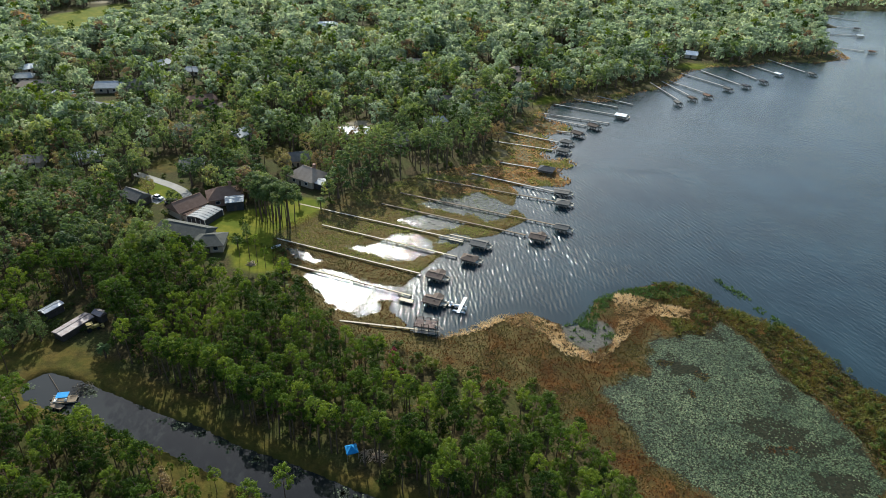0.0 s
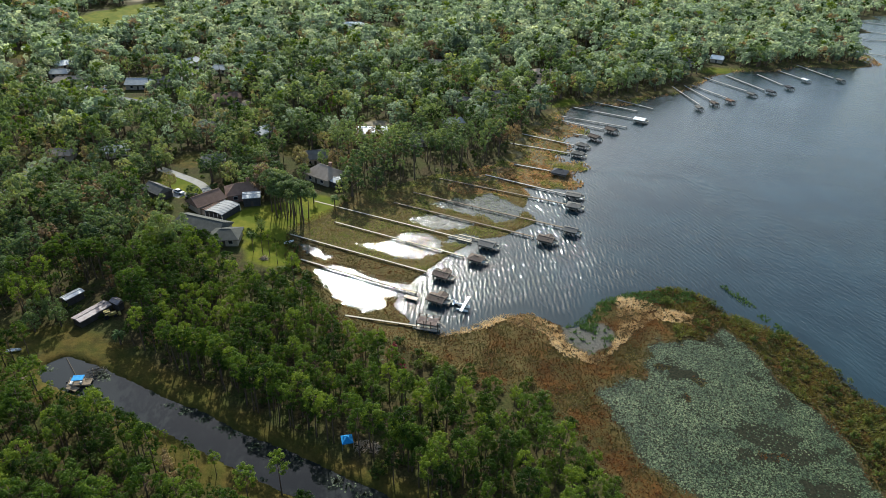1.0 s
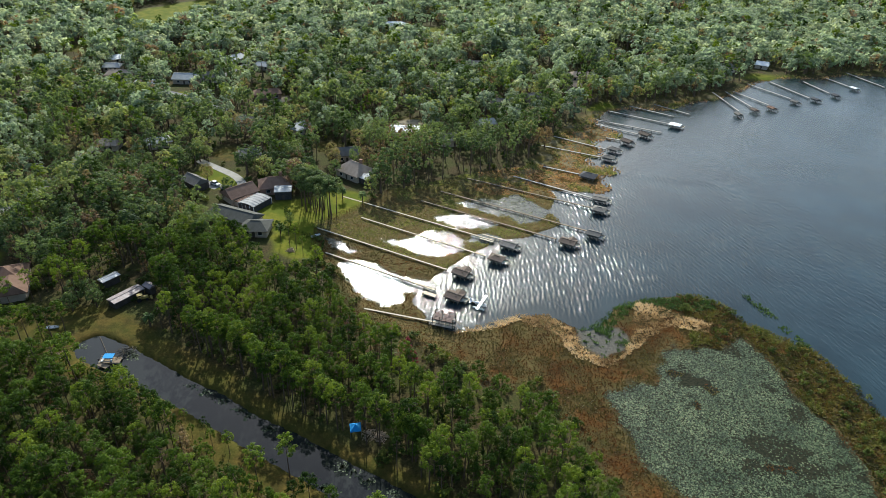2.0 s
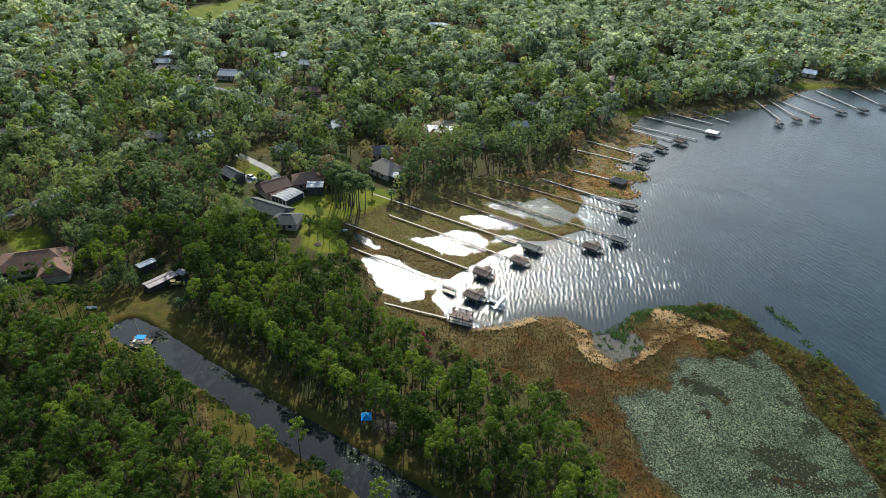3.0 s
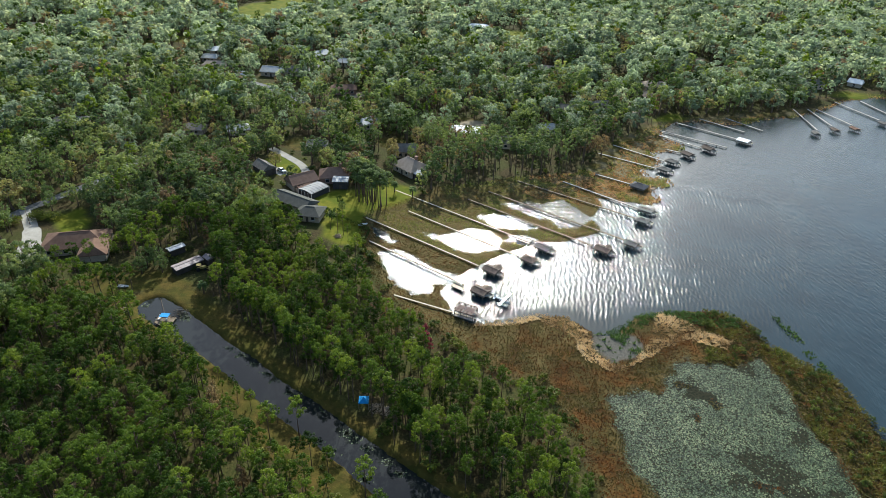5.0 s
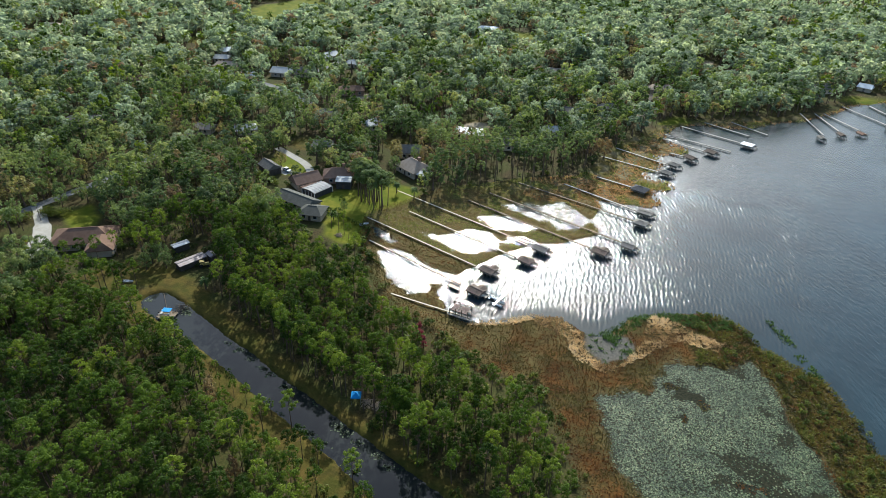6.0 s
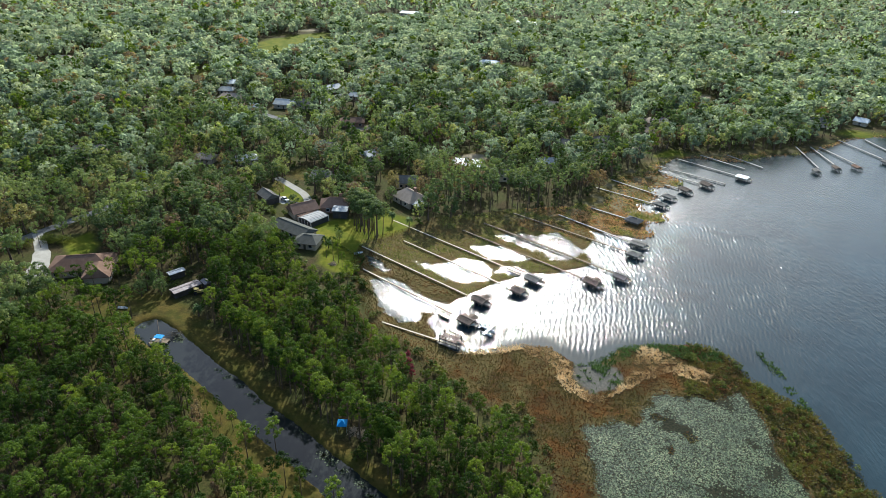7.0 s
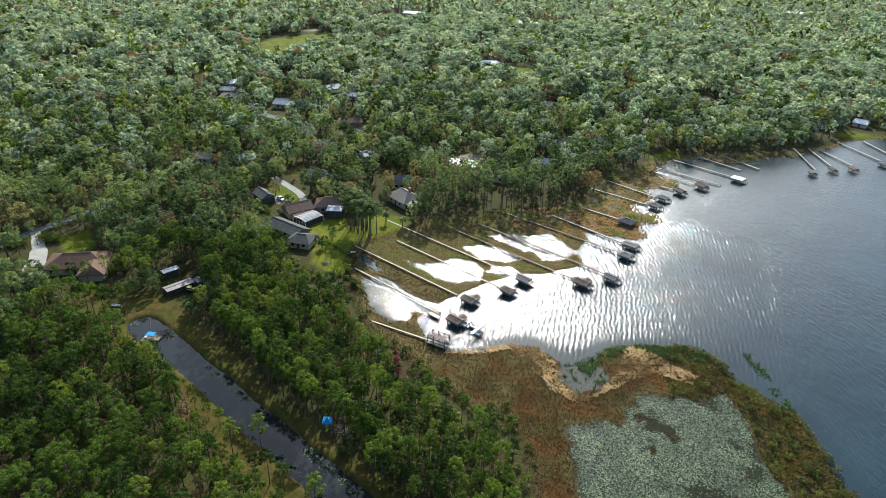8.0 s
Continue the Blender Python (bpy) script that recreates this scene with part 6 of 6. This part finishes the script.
reed = ((MZ["green"] > 0.2) | (MZ["cove"] > 0) & (clump > 0.32)) & ~belt
south = (MY < 172 - 0.35 * (MX + 20)) | (MX > 30) & (MY < 185)
islets = np.max([3.2 - np.hypot((MX - a) / w, (MY - b)) for a, b, w in ((59, 129.3, 1.5), (66.8, 125.2, 0.9), (62.3, 117.7, 0.55), (77, 101.5, 1.7))], axis=0) + 1.5 * MZ["n2"]
rim = (MX > 66) & (MZ["lily"] < 0) & south & ~belt & ~reed
base = np.maximum(MZ["height"], -0.15)


def pick(mask, share):
    return mask & (dice < share)


weedy_pool = inside_by(PUDDLES[1], MX, MY) > -1
dry_spot = dry_spot | (MZ["puddle"] > -1) & ((clump > np.where(weedy_pool, -0.15, 0.30)) | (rng.random(MX.shape) < np.where(weedy_pool, 0.45, 0.30)))
dry_spot = dry_spot | (np.abs(MZ["puddle"]) < 1.3) & (rng.random(MX.shape) < 0.5)
dry_spot = dry_spot & (MZ["cove"] < 0) | (islets > 1.5) & (MZ["lily"] > 0)
for name, mat, mask, high, blades, width, words in (
        ("shore_grass", SHORE_SEDGE, pick(dry_spot & (MY > 228 + 6 * MZ["n1"]) & (MX > -5), 0.8), 0.34, 4, 0.13, "orange and tan marsh grass between far docks"),
        ("marsh_sedge", SEDGE, pick(dry_spot & ~((MY > 228 + 6 * MZ["n1"]) & (MX > -5)) & ~south & ~belt & ~reed, 0.8), 0.28, 4, 0.12, "brown and olive sedge in shallow marsh between the docks"),
        ("rust_marsh_grass", RUST, pick(dry_spot & south & ~belt & ~reed & ~rim, 0.8), 0.24, 4, 0.13, "rust-brown dying marsh grass beside the woods"),
        ("tan_reeds", TAN, pick(belt & (MZ["lake"] < 1.5), 0.55), 0.55, 7, 0.13, "pale tan dead reeds along the marsh edge"),
        ("green_reeds", GREENREED, pick(reed, 0.8), 0.6, 5, 0.13, "fresh green reeds standing in the lake shallows"),
        ("olive_shrubs", OLIVE, pick(rim & ~(islets > 0.8) & (MZ["lake"] < 1.0), 0.7), 0.6, 5, 0.15, "olive and yellow shrubs and weeds on the marsh spit")):
    tufts(name, mat, MX[mask], MY[mask], base[mask], high, blades, width, words, len(name))

FX, FY, rng = shake(14, 300, 240, 520, 1.2, 22)
fringe = inside_by(LAKE, FX, FY)
ok = (fringe < 1.5) & (fringe > -16) & (np.array([noise.noise((x * 0.05, y * 0.05, 2)) for x, y in zip(FX, FY)]) > -0.25)
tufts("shore_sedge", SHORE_SEDGE, FX[ok], FY[ok], np.full(ok.sum(), 0.1), 0.7, 4, 0.25, "brown and orange marsh grass along the far lake shore", 31)


def lily_pads():
    """Thousands of round floating leaves as one object."""
    X, Y, rng = shake(34, 108, 70, 152, 0.235, 23)
    z = zones(X, Y)
    patch = np.array([noise.noise((x * 0.09, y * 0.09, 9.0)) + 0.5 * noise.noise((x * 0.35, y * 0.35, 4.0)) for x, y in zip(X, Y)])
    near = step(z["lily"], -0.5, 2.5) * step(patch - 0.2 * step(X - Y, -46, -14) + 0.35 * np.array([noise.noise((x * 0.2, y * 0.2, 2.0)) for x, y in zip(X, Y)]), -0.85, -0.4)
    bare = np.max([3.0 - np.hypot((X - a) / w, (Y - b)) for a, b, w in ((59, 129.3, 1.5), (66.8, 125.2, 0.9), (62.3, 117.7, 0.55), (77, 101.5, 1.7))], axis=0) + 1.5 * z["n2"]
    near = near * np.where(bare > 1.5, 0.08, 1.0)
    for a, b, w, r in ((78, 107, 1.5, 6.0), (83, 103, 1.2, 4.5), (77, 113, 0.9, 2.6), (86.5, 120, 0.9, 3.2), (71, 101, 1.3, 3.0), (76, 143, 0.9, 3.4), (88, 127, 0.6, 4.0), (86, 92, 1.6, 4.0)):
        near = near * (1 - 0.88 * step(r - np.hypot((X - a) / w, Y - b) + 2.2 * z["n1"] + 1.8 * z["n2"], 0.0, 1.6))
    keep = rng.random(X.shape) < near * 0.9
    X, Y = X[keep], Y[keep]
    px = [X]
    py = [Y]
    for p, share in zip(PUDDLES, (0.6, 0.6, 0.6, 0.8, 0.2, 0.4)):
        xs, ys = [a for a, _ in p], [b for _, b in p]
        QX, QY, r2 = shake(min(xs), max(xs), min(ys), max(ys), 0.48, 24)
        k = (inside_by(p, QX, QY) > -1) & (r2.random(QX.shape) < share)
        px.append(QX[k])
        py.append(QY[k])
    X, Y = np.concatenate(px), np.concatenate(py)
    n, sides = len(X), 5
    r = 0.10 + 0.16 * rng.random(n) ** 1.5
    a0 = rng.random(n) * 6.283
    tilt = rng.normal(size=(n, 2)) * 0.13
    v = np.empty((n, sides, 3))
    for i in range(sides):
        ax, ay = np.cos(a0 + i * 6.283 / sides) * r, np.sin(a0 + i * 6.283 / sides) * r
        v[:, i] = np.stack([X + ax, Y + ay, 0.11 + ax * tilt[:, 0] + ay * tilt[:, 1]], 1)
    me = raw_mesh("lily_pads", v.reshape(-1, 3), np.full(n, sides), np.arange(n * sides), [PADS])
    tagged(new("lily_pads", me), "dense pale green lily pads floating in sheltered water", "lily pads", kind="stuff")


lily_pads()

WX, WY, rng = shake(84, 101, 143, 171, 0.6, 25)
along = 1.7 - np.abs((WX - 90.5) + (WY - 164.0) * 0.42) * 0.85
weedy = (along > 0.3) & (np.array([noise.noise((x * 0.25, y * 0.25, 3)) for x, y in zip(WX, WY)]) > -0.05)
tufts("lake_weeds", GREENREED, WX[weedy], WY[weedy], np.full(weedy.sum(), 0.0), 0.5, 5, 0.15, "dark water weeds standing out in the lake", 51)


def canal_lilies():
    """Small groups of pale floating leaves along the canal banks."""
    rng = np.random.default_rng(61)
    X, Y = [], []
    for a, b, n in ((-62, 102.5, 30), (-58, 101, 40), (-52, 99, 50), (-47, 97, 60), (-44, 95.5, 50), (-38, 92.5, 50), (-34, 83.6, 40), (-27, 90, 20), (-18.5, 85, 60), (-16, 84, 40), (-12, 82, 40), (-24, 80.6, 70), (-20, 79, 80), (-6, 80, 40), (-9, 74, 60), (-97, 111, 30), (-84, 111.5, 60), (-82, 110, 60), (-2, 78, 50)):
        X.append(a + rng.normal(size=n) * 0.8)
        Y.append(b + rng.normal(size=n) * 0.55)
    X, Y = np.concatenate(X), np.concatenate(Y)
    ok = inside_by(CANAL_EDGE, X, Y) > 0.2
    X, Y = X[ok], Y[ok]
    n, sides = len(X), 7
    r, a0 = 0.12 + 0.16 * rng.random(n), rng.random(n) * 6.283
    v = np.empty((n, sides, 3))
    for i in range(sides):
        v[:, i] = np.stack([X + np.cos(a0 + i * 6.283 / sides) * r, Y + np.sin(a0 + i * 6.283 / sides) * r, np.full(n, 0.11)], 1)
    me = raw_mesh("canal_lilies", v.reshape(-1, 3), np.full(n, sides), np.arange(n * sides), [PADS])
    tagged(new("canal_lilies", me), "small groups of pale lily leaves along the canal banks", "lily pads", kind="stuff")


canal_lilies()

BX, BY, rng = shake(64, 122, 60, 172, 1.7, 27)
bz = zones(BX, BY)
bushy = (bz["lily"] < -0.5) & (bz["lake"] < 0.3) & (inside_by(WETLAND, BX, BY) > 0) & (inside_by(TAN_BELT, BX, BY) < 0) & (rng.random(BX.shape) < 0.34)
woods("spit_bushes", [("shrub", x, y, 0.5 + 1.1 * rng.random() ** 2, rng.random() * 6.283, int(rng.integers(0, 4)), rng.random()) for x, y in zip(BX[bushy], BY[bushy])], 1, "low green and olive bushes on the marshy spit")
